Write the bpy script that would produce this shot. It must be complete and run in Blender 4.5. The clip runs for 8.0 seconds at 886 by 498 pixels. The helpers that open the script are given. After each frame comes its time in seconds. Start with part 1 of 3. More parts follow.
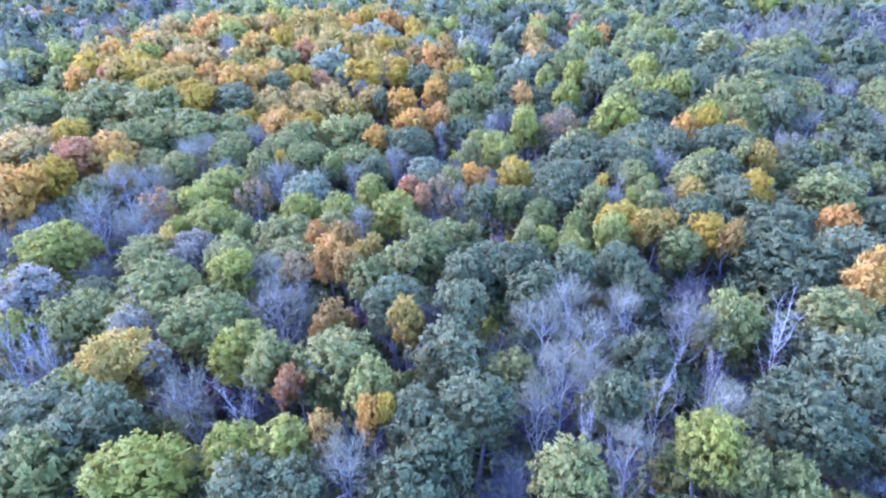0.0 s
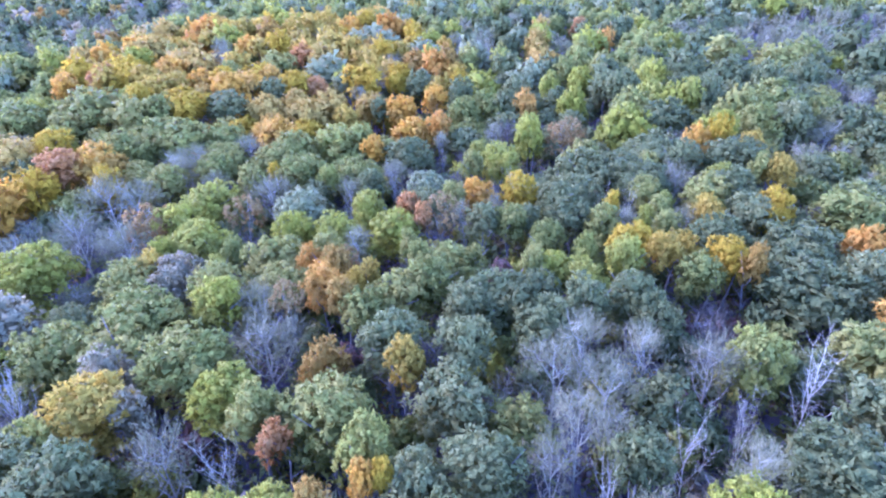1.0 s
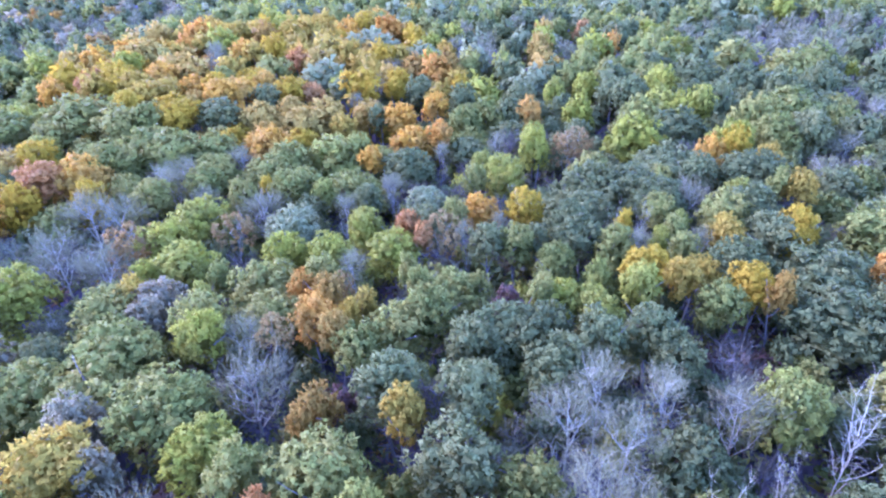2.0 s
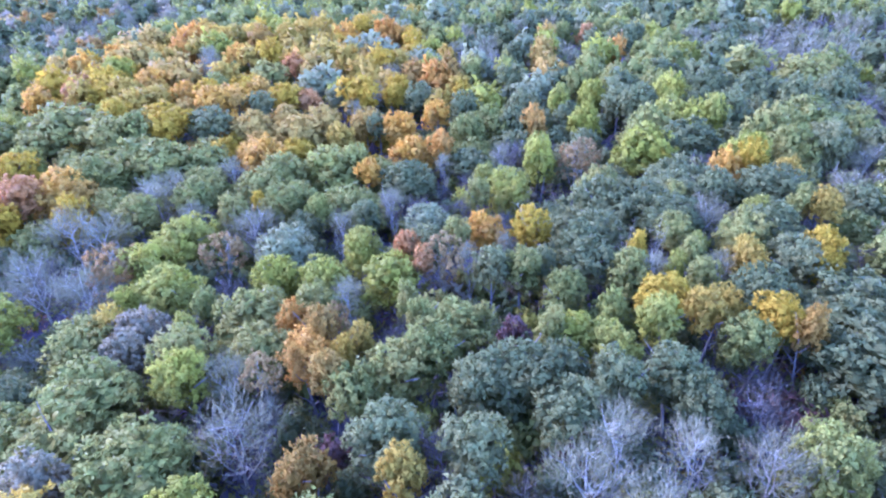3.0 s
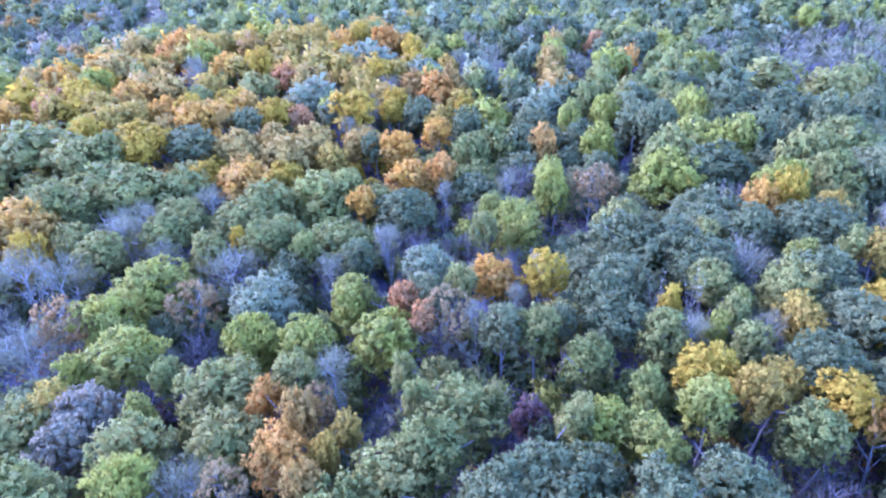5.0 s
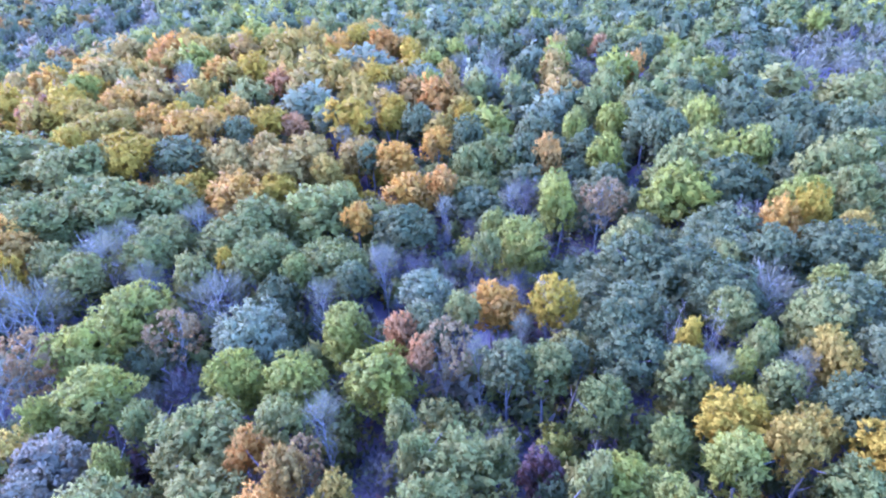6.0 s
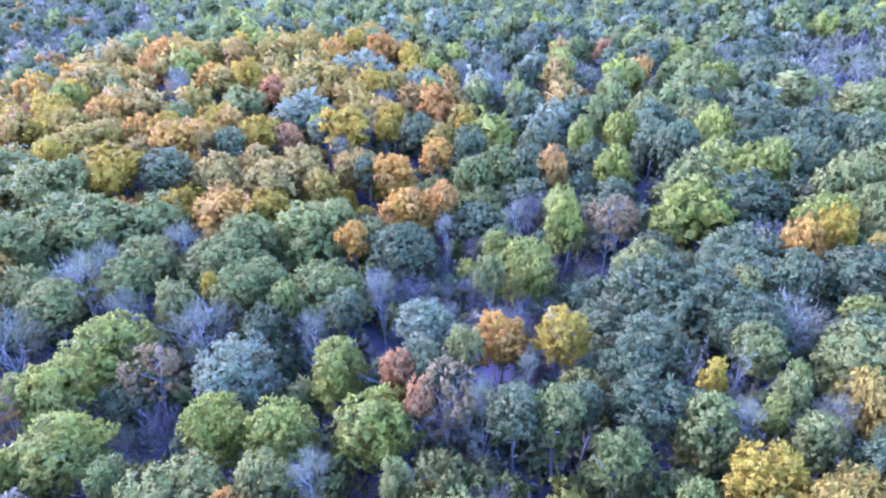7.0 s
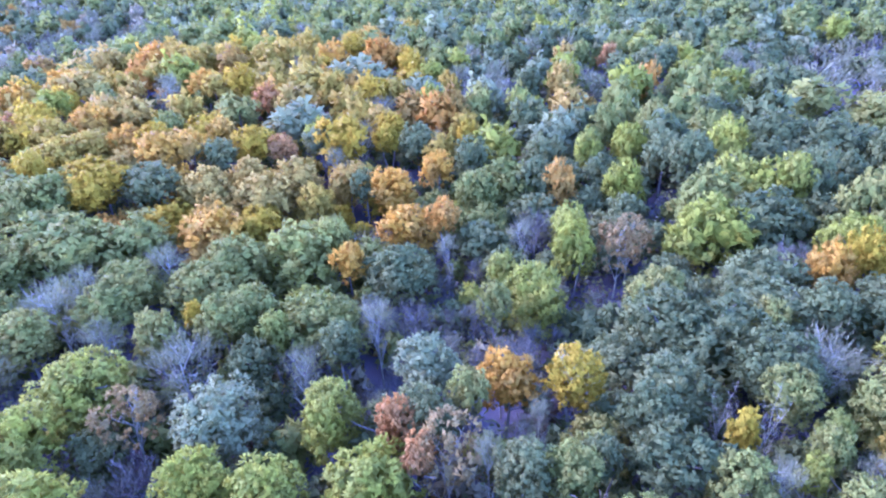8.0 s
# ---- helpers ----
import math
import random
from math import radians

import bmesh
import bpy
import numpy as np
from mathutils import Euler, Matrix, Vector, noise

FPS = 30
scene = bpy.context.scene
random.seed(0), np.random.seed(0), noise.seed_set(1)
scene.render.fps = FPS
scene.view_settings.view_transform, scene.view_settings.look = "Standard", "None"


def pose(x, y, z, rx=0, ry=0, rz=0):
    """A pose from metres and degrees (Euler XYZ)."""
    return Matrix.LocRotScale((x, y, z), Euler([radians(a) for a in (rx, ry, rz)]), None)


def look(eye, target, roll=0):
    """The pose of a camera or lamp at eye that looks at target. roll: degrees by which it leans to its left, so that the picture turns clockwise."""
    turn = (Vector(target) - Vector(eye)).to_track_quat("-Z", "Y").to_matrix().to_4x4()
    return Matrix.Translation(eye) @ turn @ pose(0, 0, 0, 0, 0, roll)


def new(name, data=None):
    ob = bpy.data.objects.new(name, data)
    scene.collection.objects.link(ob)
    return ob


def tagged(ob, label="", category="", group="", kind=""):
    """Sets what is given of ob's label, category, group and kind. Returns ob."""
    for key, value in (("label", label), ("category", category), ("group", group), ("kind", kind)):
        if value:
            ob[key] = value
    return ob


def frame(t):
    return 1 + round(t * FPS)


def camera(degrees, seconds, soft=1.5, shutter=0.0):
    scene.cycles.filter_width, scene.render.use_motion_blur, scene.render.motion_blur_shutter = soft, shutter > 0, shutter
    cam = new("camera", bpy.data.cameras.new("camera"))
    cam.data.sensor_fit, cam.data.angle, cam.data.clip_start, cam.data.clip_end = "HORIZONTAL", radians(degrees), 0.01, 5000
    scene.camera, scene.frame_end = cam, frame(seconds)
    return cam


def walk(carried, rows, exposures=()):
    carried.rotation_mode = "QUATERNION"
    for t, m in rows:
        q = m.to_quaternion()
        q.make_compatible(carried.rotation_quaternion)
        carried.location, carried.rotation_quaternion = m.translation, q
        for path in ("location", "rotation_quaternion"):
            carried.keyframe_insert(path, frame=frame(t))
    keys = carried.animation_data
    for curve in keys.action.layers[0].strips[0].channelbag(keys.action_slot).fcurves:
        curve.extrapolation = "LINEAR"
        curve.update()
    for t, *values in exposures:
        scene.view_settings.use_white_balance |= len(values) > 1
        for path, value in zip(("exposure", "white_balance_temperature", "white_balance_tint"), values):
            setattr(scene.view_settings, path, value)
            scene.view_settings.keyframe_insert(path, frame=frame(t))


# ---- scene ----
cam = camera(72.5, 8.0, soft=2.15)
# METRES is the length of the flight; the tree tops lie about 40 m under the first eye, the ground 15 m lower
METRES, EYE, TILT, LEAN, TURN = 60.0, 56.0, -3.0, 0.0, 0.0
ROWS = [
    (0.0, 0.0, 0.0, 0.0, -1.15, -24.96, 2.46),
    (0.5, -0.0007, 0.061, 0.0059, -1.16, -24.97, 2.46),
    (1.0, -0.0011, 0.1228, 0.0119, -1.17, -24.96, 2.45),
    (1.5, -0.0016, 0.1851, 0.0178, -1.17, -24.98, 2.44),
    (3.0, -0.0047, 0.3699, 0.0358, -1.21, -24.98, 2.4),
    (3.5, -0.0053, 0.4324, 0.0416, -1.21, -24.95, 2.39),
    (4.0, -0.0057, 0.4941, 0.0473, -1.22, -24.94, 2.36),
    (4.5, -0.0051, 0.5565, 0.0531, -1.2, -24.93, 2.36),
    (6.0, -0.0024, 0.7429, 0.0696, -1.19, -24.95, 2.26),
    (6.5, -0.0013, 0.8058, 0.0754, -1.2, -24.94, 2.25),
    (7.0, -0.0009, 0.8679, 0.0809, -1.21, -24.88, 2.23),
    (7.5, -0.0007, 0.9279, 0.087, -1.21, -24.88, 2.21),
    (8.0, -0.0016, 0.9955, 0.0936, -1.22, -24.88, 2.23),
]
STOPS, TINT = 4.55, 94
walk(cam, [(t, pose(0, 0, EYE, TILT, LEAN, TURN) @ pose(METRES * x, METRES * y, METRES * z, 90 + pitch, roll, yaw)) for t, x, y, z, yaw, pitch, roll in ROWS],
     exposures=[(t, STOPS, kelvin, TINT) for t, kelvin in ((0.0, 4410), (1.5, 4540), (3.0, 4470), (4.5, 4320), (6.0, 4330), (8.0, 4440))])

# ---- daylight: soft hazy sun on the left, a little ahead; blue sky ----
SUN_ELEVATION, SUN_AZIMUTH = 38.0, -70.0  # degrees; azimuth clockwise from straight ahead (y)
world = bpy.data.worlds.new("sky")
scene.world = world
world.use_nodes = True
sky = world.node_tree.nodes.new("ShaderNodeTexSky")
sky.sky_type, sky.sun_disc = "NISHITA", False
sky.sun_elevation, sky.sun_rotation = radians(SUN_ELEVATION), radians(SUN_AZIMUTH)
sky.air_density, sky.dust_density, sky.ozone_density = 1.0, 0.4, 6.0
background = world.node_tree.nodes["Background"]
background.inputs["Strength"].default_value = 0.15
world.node_tree.links.new(sky.outputs["Color"], background.inputs["Color"])
sun_data = bpy.data.lights.new("sun", "SUN")
sun_data.energy, sun_data.angle, sun_data.color = 0.45, radians(26.0), (1.0, 0.92, 0.78)
sun = new("sun", sun_data)
ce, se = math.cos(radians(SUN_ELEVATION)), math.sin(radians(SUN_ELEVATION))
sun_way = Vector((math.sin(radians(SUN_AZIMUTH)) * ce, math.cos(radians(SUN_AZIMUTH)) * ce, se))
sun.matrix_world = look(sun_way * 300, (0, 0, 0))


# ---- materials ----
def nodes_of(name):
    mat = bpy.data.materials.new(name)
    mat.use_nodes = True
    nt = mat.node_tree
    return mat, nt, nt.nodes, nt.links, nt.nodes["Principled BSDF"]


def add(nodes, kind, **values):
    node = nodes.new(kind)
    for key, value in values.items():
        node.inputs[key].default_value = value
    return node


def math_node(nodes, links, op, a, b):
    node = nodes.new("ShaderNodeMath")
    node.operation = op
    for i, v in enumerate((a, b)):
        if isinstance(v, (int, float)):
            node.inputs[i].default_value = v
        else:
            links.new(v, node.inputs[i])
    return node.outputs[0]


def leaf_material(name, dark, mid, light, turned=None, much=0.7, glow=0.48):
    """Foliage: three tones mixed by tree, by bough (metres) and by single leaf, and boughs that have turned to another
    colour; leaves let some light through."""
    mat, nt, nodes, links, bsdf = nodes_of(name)
    info = nodes.new("ShaderNodeObjectInfo")
    geo = nodes.new("ShaderNodeNewGeometry")
    bough = add(nodes, "ShaderNodeTexNoise", Scale=0.32, Detail=3.0, Roughness=0.6)
    links.new(geo.outputs["Position"], bough.inputs["Vector"])
    f = math_node(nodes, links, "MULTIPLY", info.outputs["Random"], 0.42)
    g = math_node(nodes, links, "MULTIPLY", bough.outputs["Fac"], 0.62)
    h = math_node(nodes, links, "MULTIPLY", geo.outputs["Random Per Island"], 0.26)
    total = math_node(nodes, links, "ADD", math_node(nodes, links, "ADD", f, g), math_node(nodes, links, "SUBTRACT", h, 0.13))
    ramp = nodes.new("ShaderNodeValToRGB")
    stops = ramp.color_ramp.elements
    stops[0].position, stops[0].color = 0.12, (*dark, 1)
    stops[1].position, stops[1].color = 0.88, (*light, 1)
    middle = stops.new(0.5)
    middle.color = (*mid, 1)
    links.new(total, ramp.inputs["Fac"])
    colour = ramp.outputs["Color"]
    if turned:
        patch = add(nodes, "ShaderNodeTexNoise", Scale=0.24, Detail=4.0, Roughness=0.62)
        links.new(geo.outputs["Position"], patch.inputs["Vector"])
        share = math_node(nodes, links, "ADD", patch.outputs["Fac"], math_node(nodes, links, "MULTIPLY", info.outputs["Random"], 0.16))
        share = math_node(nodes, links, "ADD", share, math_node(nodes, links, "MULTIPLY", geo.outputs["Random Per Island"], 0.1))
        span = nodes.new("ShaderNodeMapRange")
        span.inputs["From Min"].default_value, span.inputs["From Max"].default_value = 0.54, 0.76
        span.inputs["To Max"].default_value = much
        links.new(share, span.inputs["Value"])
        tint = nodes.new("ShaderNodeMixRGB")
        tint.inputs["Color2"].default_value = (*turned, 1)
        links.new(span.outputs[0], tint.inputs["Fac"])
        links.new(colour, tint.inputs["Color1"])
        colour = tint.outputs["Color"]
    grain = add(nodes, "ShaderNodeTexNoise", Scale=3.2, Detail=3.0, Roughness=0.7)
    links.new(geo.outputs["Position"], grain.inputs["Vector"])
    speck = nodes.new("ShaderNodeMapRange")
    speck.inputs["From Min"].default_value, speck.inputs["From Max"].default_value = 0.32, 0.68
    speck.inputs["To Min"].default_value, speck.inputs["To Max"].default_value = 0.72, 1.28
    links.new(grain.outputs["Fac"], speck.inputs["Value"])
    fleck = nodes.new("ShaderNodeVectorMath")
    fleck.operation = "SCALE"
    links.new(colour, fleck.inputs[0])
    links.new(speck.outputs[0], fleck.inputs["Scale"])
    colour = fleck.outputs[0]
    links.new(colour, bsdf.inputs["Base Color"])
    bump = add(nodes, "ShaderNodeBump", Strength=0.5, Distance=0.12)
    links.new(grain.outputs["Fac"], bump.inputs["Height"])
    links.new(bump.outputs[0], bsdf.inputs["Normal"])
    bsdf.inputs["Roughness"].default_value = 0.68
    bsdf.inputs["Specular IOR Level"].default_value = 0.03
    shine = nodes.new("ShaderNodeBsdfTranslucent")
    links.new(colour, shine.inputs["Color"])
    links.new(bump.outputs[0], shine.inputs["Normal"])
    mix = nodes.new("ShaderNodeMixShader")
    mix.inputs[0].default_value = glow
    links.new(bsdf.outputs[0], mix.inputs[1])
    links.new(shine.outputs[0], mix.inputs[2])
    links.new(mix.outputs[0], nodes["Material Output"].inputs["Surface"])
    return mat


def bark_material(name, dark, light, scale=3.0):
    mat, nt, nodes, links, bsdf = nodes_of(name)
    geo = nodes.new("ShaderNodeNewGeometry")
    stretch = nodes.new("ShaderNodeMapping")
    stretch.inputs["Scale"].default_value = (1.0, 1.0, 0.25)
    links.new(geo.outputs["Position"], stretch.inputs["Vector"])
    grain = add(nodes, "ShaderNodeTexNoise", Scale=scale * 3, Detail=5.0, Roughness=0.65)
    stain = add(nodes, "ShaderNodeTexNoise", Scale=0.4, Detail=2.0)
    links.new(stretch.outputs[0], grain.inputs["Vector"])
    links.new(geo.outputs["Position"], stain.inputs["Vector"])
    fac = math_node(nodes, links, "ADD", math_node(nodes, links, "MULTIPLY", grain.outputs["Fac"], 0.7),
                    math_node(nodes, links, "MULTIPLY", stain.outputs["Fac"], 0.35))
    ramp = nodes.new("ShaderNodeValToRGB")
    stops = ramp.color_ramp.elements
    stops[0].position, stops[0].color = 0.3, (*dark, 1)
    stops[1].position, stops[1].color = 0.75, (*light, 1)
    links.new(fac, ramp.inputs["Fac"])
    links.new(ramp.outputs["Color"], bsdf.inputs["Base Color"])
    bump = add(nodes, "ShaderNodeBump", Strength=0.6, Distance=0.03)
    links.new(grain.outputs["Fac"], bump.inputs["Height"])
    links.new(bump.outputs[0], bsdf.inputs["Normal"])
    bsdf.inputs["Roughness"].default_value = 0.85
    return mat


LEAVES = {
    "b": leaf_material("blue_green_leaves", (0.066, 0.083, 0.014), (0.094, 0.117, 0.019), (0.128, 0.152, 0.026), (0.158, 0.145, 0.022), 0.4),
    "g": leaf_material("green_leaves", (0.101, 0.118, 0.011), (0.140, 0.160, 0.015), (0.187, 0.202, 0.019), (0.214, 0.176, 0.019), 0.5),
    "l": leaf_material("yellow_green_leaves", (0.160, 0.168, 0.007), (0.210, 0.218, 0.008), (0.262, 0.262, 0.011), (0.150, 0.150, 0.017), 0.5),
    "v": leaf_material("lime_leaves", (0.138, 0.157, 0.012), (0.187, 0.200, 0.014), (0.238, 0.237, 0.019), (0.135, 0.135, 0.018), 0.45),
    # sage tone raised to imitate sunlit haze on the far crowns
    "c": leaf_material("hazed_sage_leaves", (0.124, 0.146, 0.030), (0.158, 0.182, 0.037), (0.200, 0.224, 0.048), (0.158, 0.158, 0.036), 0.6),
    "y": leaf_material("yellow_leaves", (0.242, 0.158, 0.002), (0.315, 0.214, 0.003), (0.365, 0.266, 0.003), (0.192, 0.162, 0.007), 0.4),
    "o": leaf_material("orange_leaves", (0.311, 0.160, 0.005), (0.394, 0.216, 0.006), (0.451, 0.275, 0.008), (0.278, 0.184, 0.020), 0.7),
    "r": leaf_material("red_leaves", (0.216, 0.095, 0.011), (0.289, 0.132, 0.014), (0.346, 0.182, 0.021), (0.270, 0.170, 0.030), 0.6),
    "w": leaf_material("russet_leaves", (0.175, 0.104, 0.007), (0.235, 0.143, 0.009), (0.290, 0.186, 0.013), (0.180, 0.140, 0.016), 0.55),
    "h": leaf_material("khaki_leaves", (0.150, 0.130, 0.035), (0.200, 0.175, 0.044), (0.260, 0.224, 0.056), (0.14, 0.152, 0.042), 0.7),
    "t": leaf_material("tan_leaves", (0.237, 0.158, 0.012), (0.309, 0.212, 0.016), (0.366, 0.262, 0.021), (0.218, 0.179, 0.018), 0.6),
    "m": leaf_material("mustard_leaves", (0.223, 0.153, 0.007), (0.295, 0.208, 0.009), (0.359, 0.262, 0.011), (0.200, 0.170, 0.013), 0.6),
    "s": leaf_material("salmon_leaves", (0.288, 0.136, 0.006), (0.363, 0.178, 0.008), (0.414, 0.228, 0.011), (0.272, 0.184, 0.019), 0.6),
    "k": leaf_material("dark_red_leaves", (0.085, 0.050, 0.018), (0.118, 0.069, 0.025), (0.150, 0.092, 0.034), (0.10, 0.09, 0.04), 0.5),
    "q": leaf_material("withered_leaves", (0.150, 0.096, 0.013), (0.198, 0.130, 0.018), (0.245, 0.172, 0.026), (0.16, 0.138, 0.028), 0.5),
    "n": leaf_material("grey_twigs", (0.096, 0.095, 0.024), (0.124, 0.122, 0.030), (0.154, 0.150, 0.038), glow=0.1),
    "p": leaf_material("purple_twigs", (0.055, 0.053, 0.020), (0.072, 0.069, 0.026), (0.095, 0.090, 0.034), glow=0.1),
}
LEAVES["u"], LEAVES["i"] = LEAVES["b"], LEAVES["g"]
BARK = bark_material("bark", (0.055, 0.052, 0.018), (0.145, 0.136, 0.046))
GREY_WOOD = bark_material("grey_wood", (0.112, 0.109, 0.033), (0.245, 0.238, 0.074))
PALE_WOOD = bark_material("pale_wood", (0.165, 0.158, 0.050), (0.33, 0.315, 0.105))


def litter_material():
    mat, nt, nodes, links, bsdf = nodes_of("leaf_litter")
    geo = nodes.new("ShaderNodeNewGeometry")
    fine = add(nodes, "ShaderNodeTexNoise", Scale=2.5, Detail=6.0, Roughness=0.7)
    broad = add(nodes, "ShaderNodeTexNoise", Scale=0.08, Detail=4.0)
    for n in (fine, broad):
        links.new(geo.outputs["Position"], n.inputs["Vector"])
    fac = math_node(nodes, links, "ADD", math_node(nodes, links, "MULTIPLY", fine.outputs["Fac"], 0.6),
                    math_node(nodes, links, "MULTIPLY", broad.outputs["Fac"], 0.45))
    ramp = nodes.new("ShaderNodeValToRGB")
    stops = ramp.color_ramp.elements
    stops[0].position, stops[0].color = 0.3, (0.028, 0.024, 0.011, 1)
    stops[1].position, stops[1].color = 0.8, (0.08, 0.062, 0.023, 1)
    moss = stops.new(0.55)
    moss.color = (0.046, 0.039, 0.016, 1)
    links.new(fac, ramp.inputs["Fac"])
    links.new(ramp.outputs["Color"], bsdf.inputs["Base Color"])
    bump = add(nodes, "ShaderNodeBump", Strength=0.8, Distance=0.08)
    links.new(fine.outputs["Fac"], bump.inputs["Height"])
    links.new(bump.outputs[0], bsdf.inputs["Normal"])
    bsdf.inputs["Roughness"].default_value = 0.95
    return mat


LITTER = litter_material()

# ---- the lie of the land: low swells, a shallow valley and a hill beyond it on the left ----
TREE = 15.0  # usual height of the wood
SWELLS = [
    (-75, 50, 44, -1.7),
    (-25, 50, 44, 2.9),
    (25, 50, 44, 2.4),
    (75, 50, 44, -5.1),
    (-75, 110, 44, -2.9),
    (-25, 110, 44, -1.4),
    (25, 110, 44, -0.5),
    (75, 110, 44, -1.1),
    (-75, 170, 44, 4.5),
    (-25, 170, 44, -2.3),
    (25, 170, 44, -3.8),
    (75, 170, 44, 5.7),
    (-110, 240, 64, 4.4),
    (-35, 240, 64, 0.4),
    (35, 240, 64, -1.2),
    (110, 240, 64, 2.3),
    (-110, 320, 64, 4.9),
    (-35, 320, 64, 2.4),
    (35, 320, 64, 1.8),
    (110, 320, 64, 0.5),
    (130, 280, 24, -6.0),
    (-205, 300, 60, -4.0),
    (-260, 540, 110, 20.0),
    (-40, 600, 110, 18.0),
    (200, 560, 110, 14.0),
]
X0, Y0, WIDTH, RISE = (np.array(c, float) for c in zip(*SWELLS))


def ground_z(x, y):
    """Height of the ground at arrays x, y."""
    x, y = np.asarray(x, float)[..., None], np.asarray(y, float)[..., None]
    return 15.7 - TREE + (RISE * np.exp(-((x - X0) ** 2 + (y - Y0) ** 2) / (2 * WIDTH ** 2))).sum(-1)


def mesh_of(name, verts, faces, materials, smooth=False):
    me = bpy.data.meshes.new(name)
    me.from_pydata([tuple(map(float, v)) for v in verts], [], [tuple(map(int, f)) for f in faces])
    for m in materials:
        me.materials.append(m)
    if smooth:
        me.polygons.foreach_set("use_smooth", [True] * len(me.polygons))
    me.update()
    return me


def ground():
    near = np.arange(-600, 601, 12.0)
    reach = 600 * 1.25 ** np.arange(1, 11)
    axis = np.concatenate([-reach[::-1], near, reach])
    gx, gy = np.meshgrid(axis, axis + 250, indexing="ij")
    gz = ground_z(gx, gy)
    n = len(axis)
    verts = np.stack([gx, gy, gz], -1).reshape(-1, 3)
    faces = [(i * n + j, (i + 1) * n + j, (i + 1) * n + j + 1, i * n + j + 1) for i in range(n - 1) for j in range(n - 1)]
    ob = new("ground", mesh_of("ground", verts, faces, [LITTER], True))
    return tagged(ob, "brown woodland floor of leaf litter and moss", "ground", kind="structure")


ground()


# ---- crowns, limbs and twigs ----
def unit(v):
    return v / np.maximum(np.linalg.norm(v, axis=-1, keepdims=True), 1e-9)


def blades(rng, centres, ways, normals, long, wide):
    """One small pointed leaf spray at each centre, its tip along ways, its face roughly square on normals: verts and triangles."""
    n = len(centres)
    side = unit(unit(np.cross(ways, normals)) + rng.normal(size=(n, 3)) * 0.3)
    a = (long * rng.uniform(0.65, 1.35, n))[:, None]
    w = (wide * rng.uniform(0.65, 1.35, n))[:, None]
    side *= np.where((np.cross(side, ways) * normals).sum(-1, keepdims=True) < 0, -1, 1)
    verts = np.stack([centres + ways * a, centres - ways * a * 0.7 - side * w, centres - ways * a * 0.7 + side * w], 1).reshape(-1, 3)
    return verts, np.arange(3 * n).reshape(n, 3)


BALL = bmesh.new()
bmesh.ops.create_icosphere(BALL, subdivisions=1, radius=1.0)
BALL_V = np.array([v.co[:] for v in BALL.verts])
BALL_F = np.array([[v.index for v in f.verts] for f in BALL.faces])
BALL.free()


def boughs_of(rng, count):
    """Centres and radii of the main boughs of an uneven domed crown about the size of the unit ball."""
    out = [(np.array([*rng.uniform(-.12, .12, 2), rng.uniform(0.4, 0.52)]), rng.uniform(0.42, 0.52))]
    start = rng.uniform(0, 6.28)
    for k in range(count - 1):
        low = k % 2
        turn = start + 2.39996 * k + rng.uniform(-.3, .3)
        size = rng.uniform(0.36, 0.54)
        reach = rng.uniform(0.8, 1.02) - size
        lift = rng.uniform(-0.5, -0.1) if low else rng.uniform(0.0, 0.4)
        out.append((np.array([math.cos(turn) * reach, math.sin(turn) * reach, lift]), size))
    return out


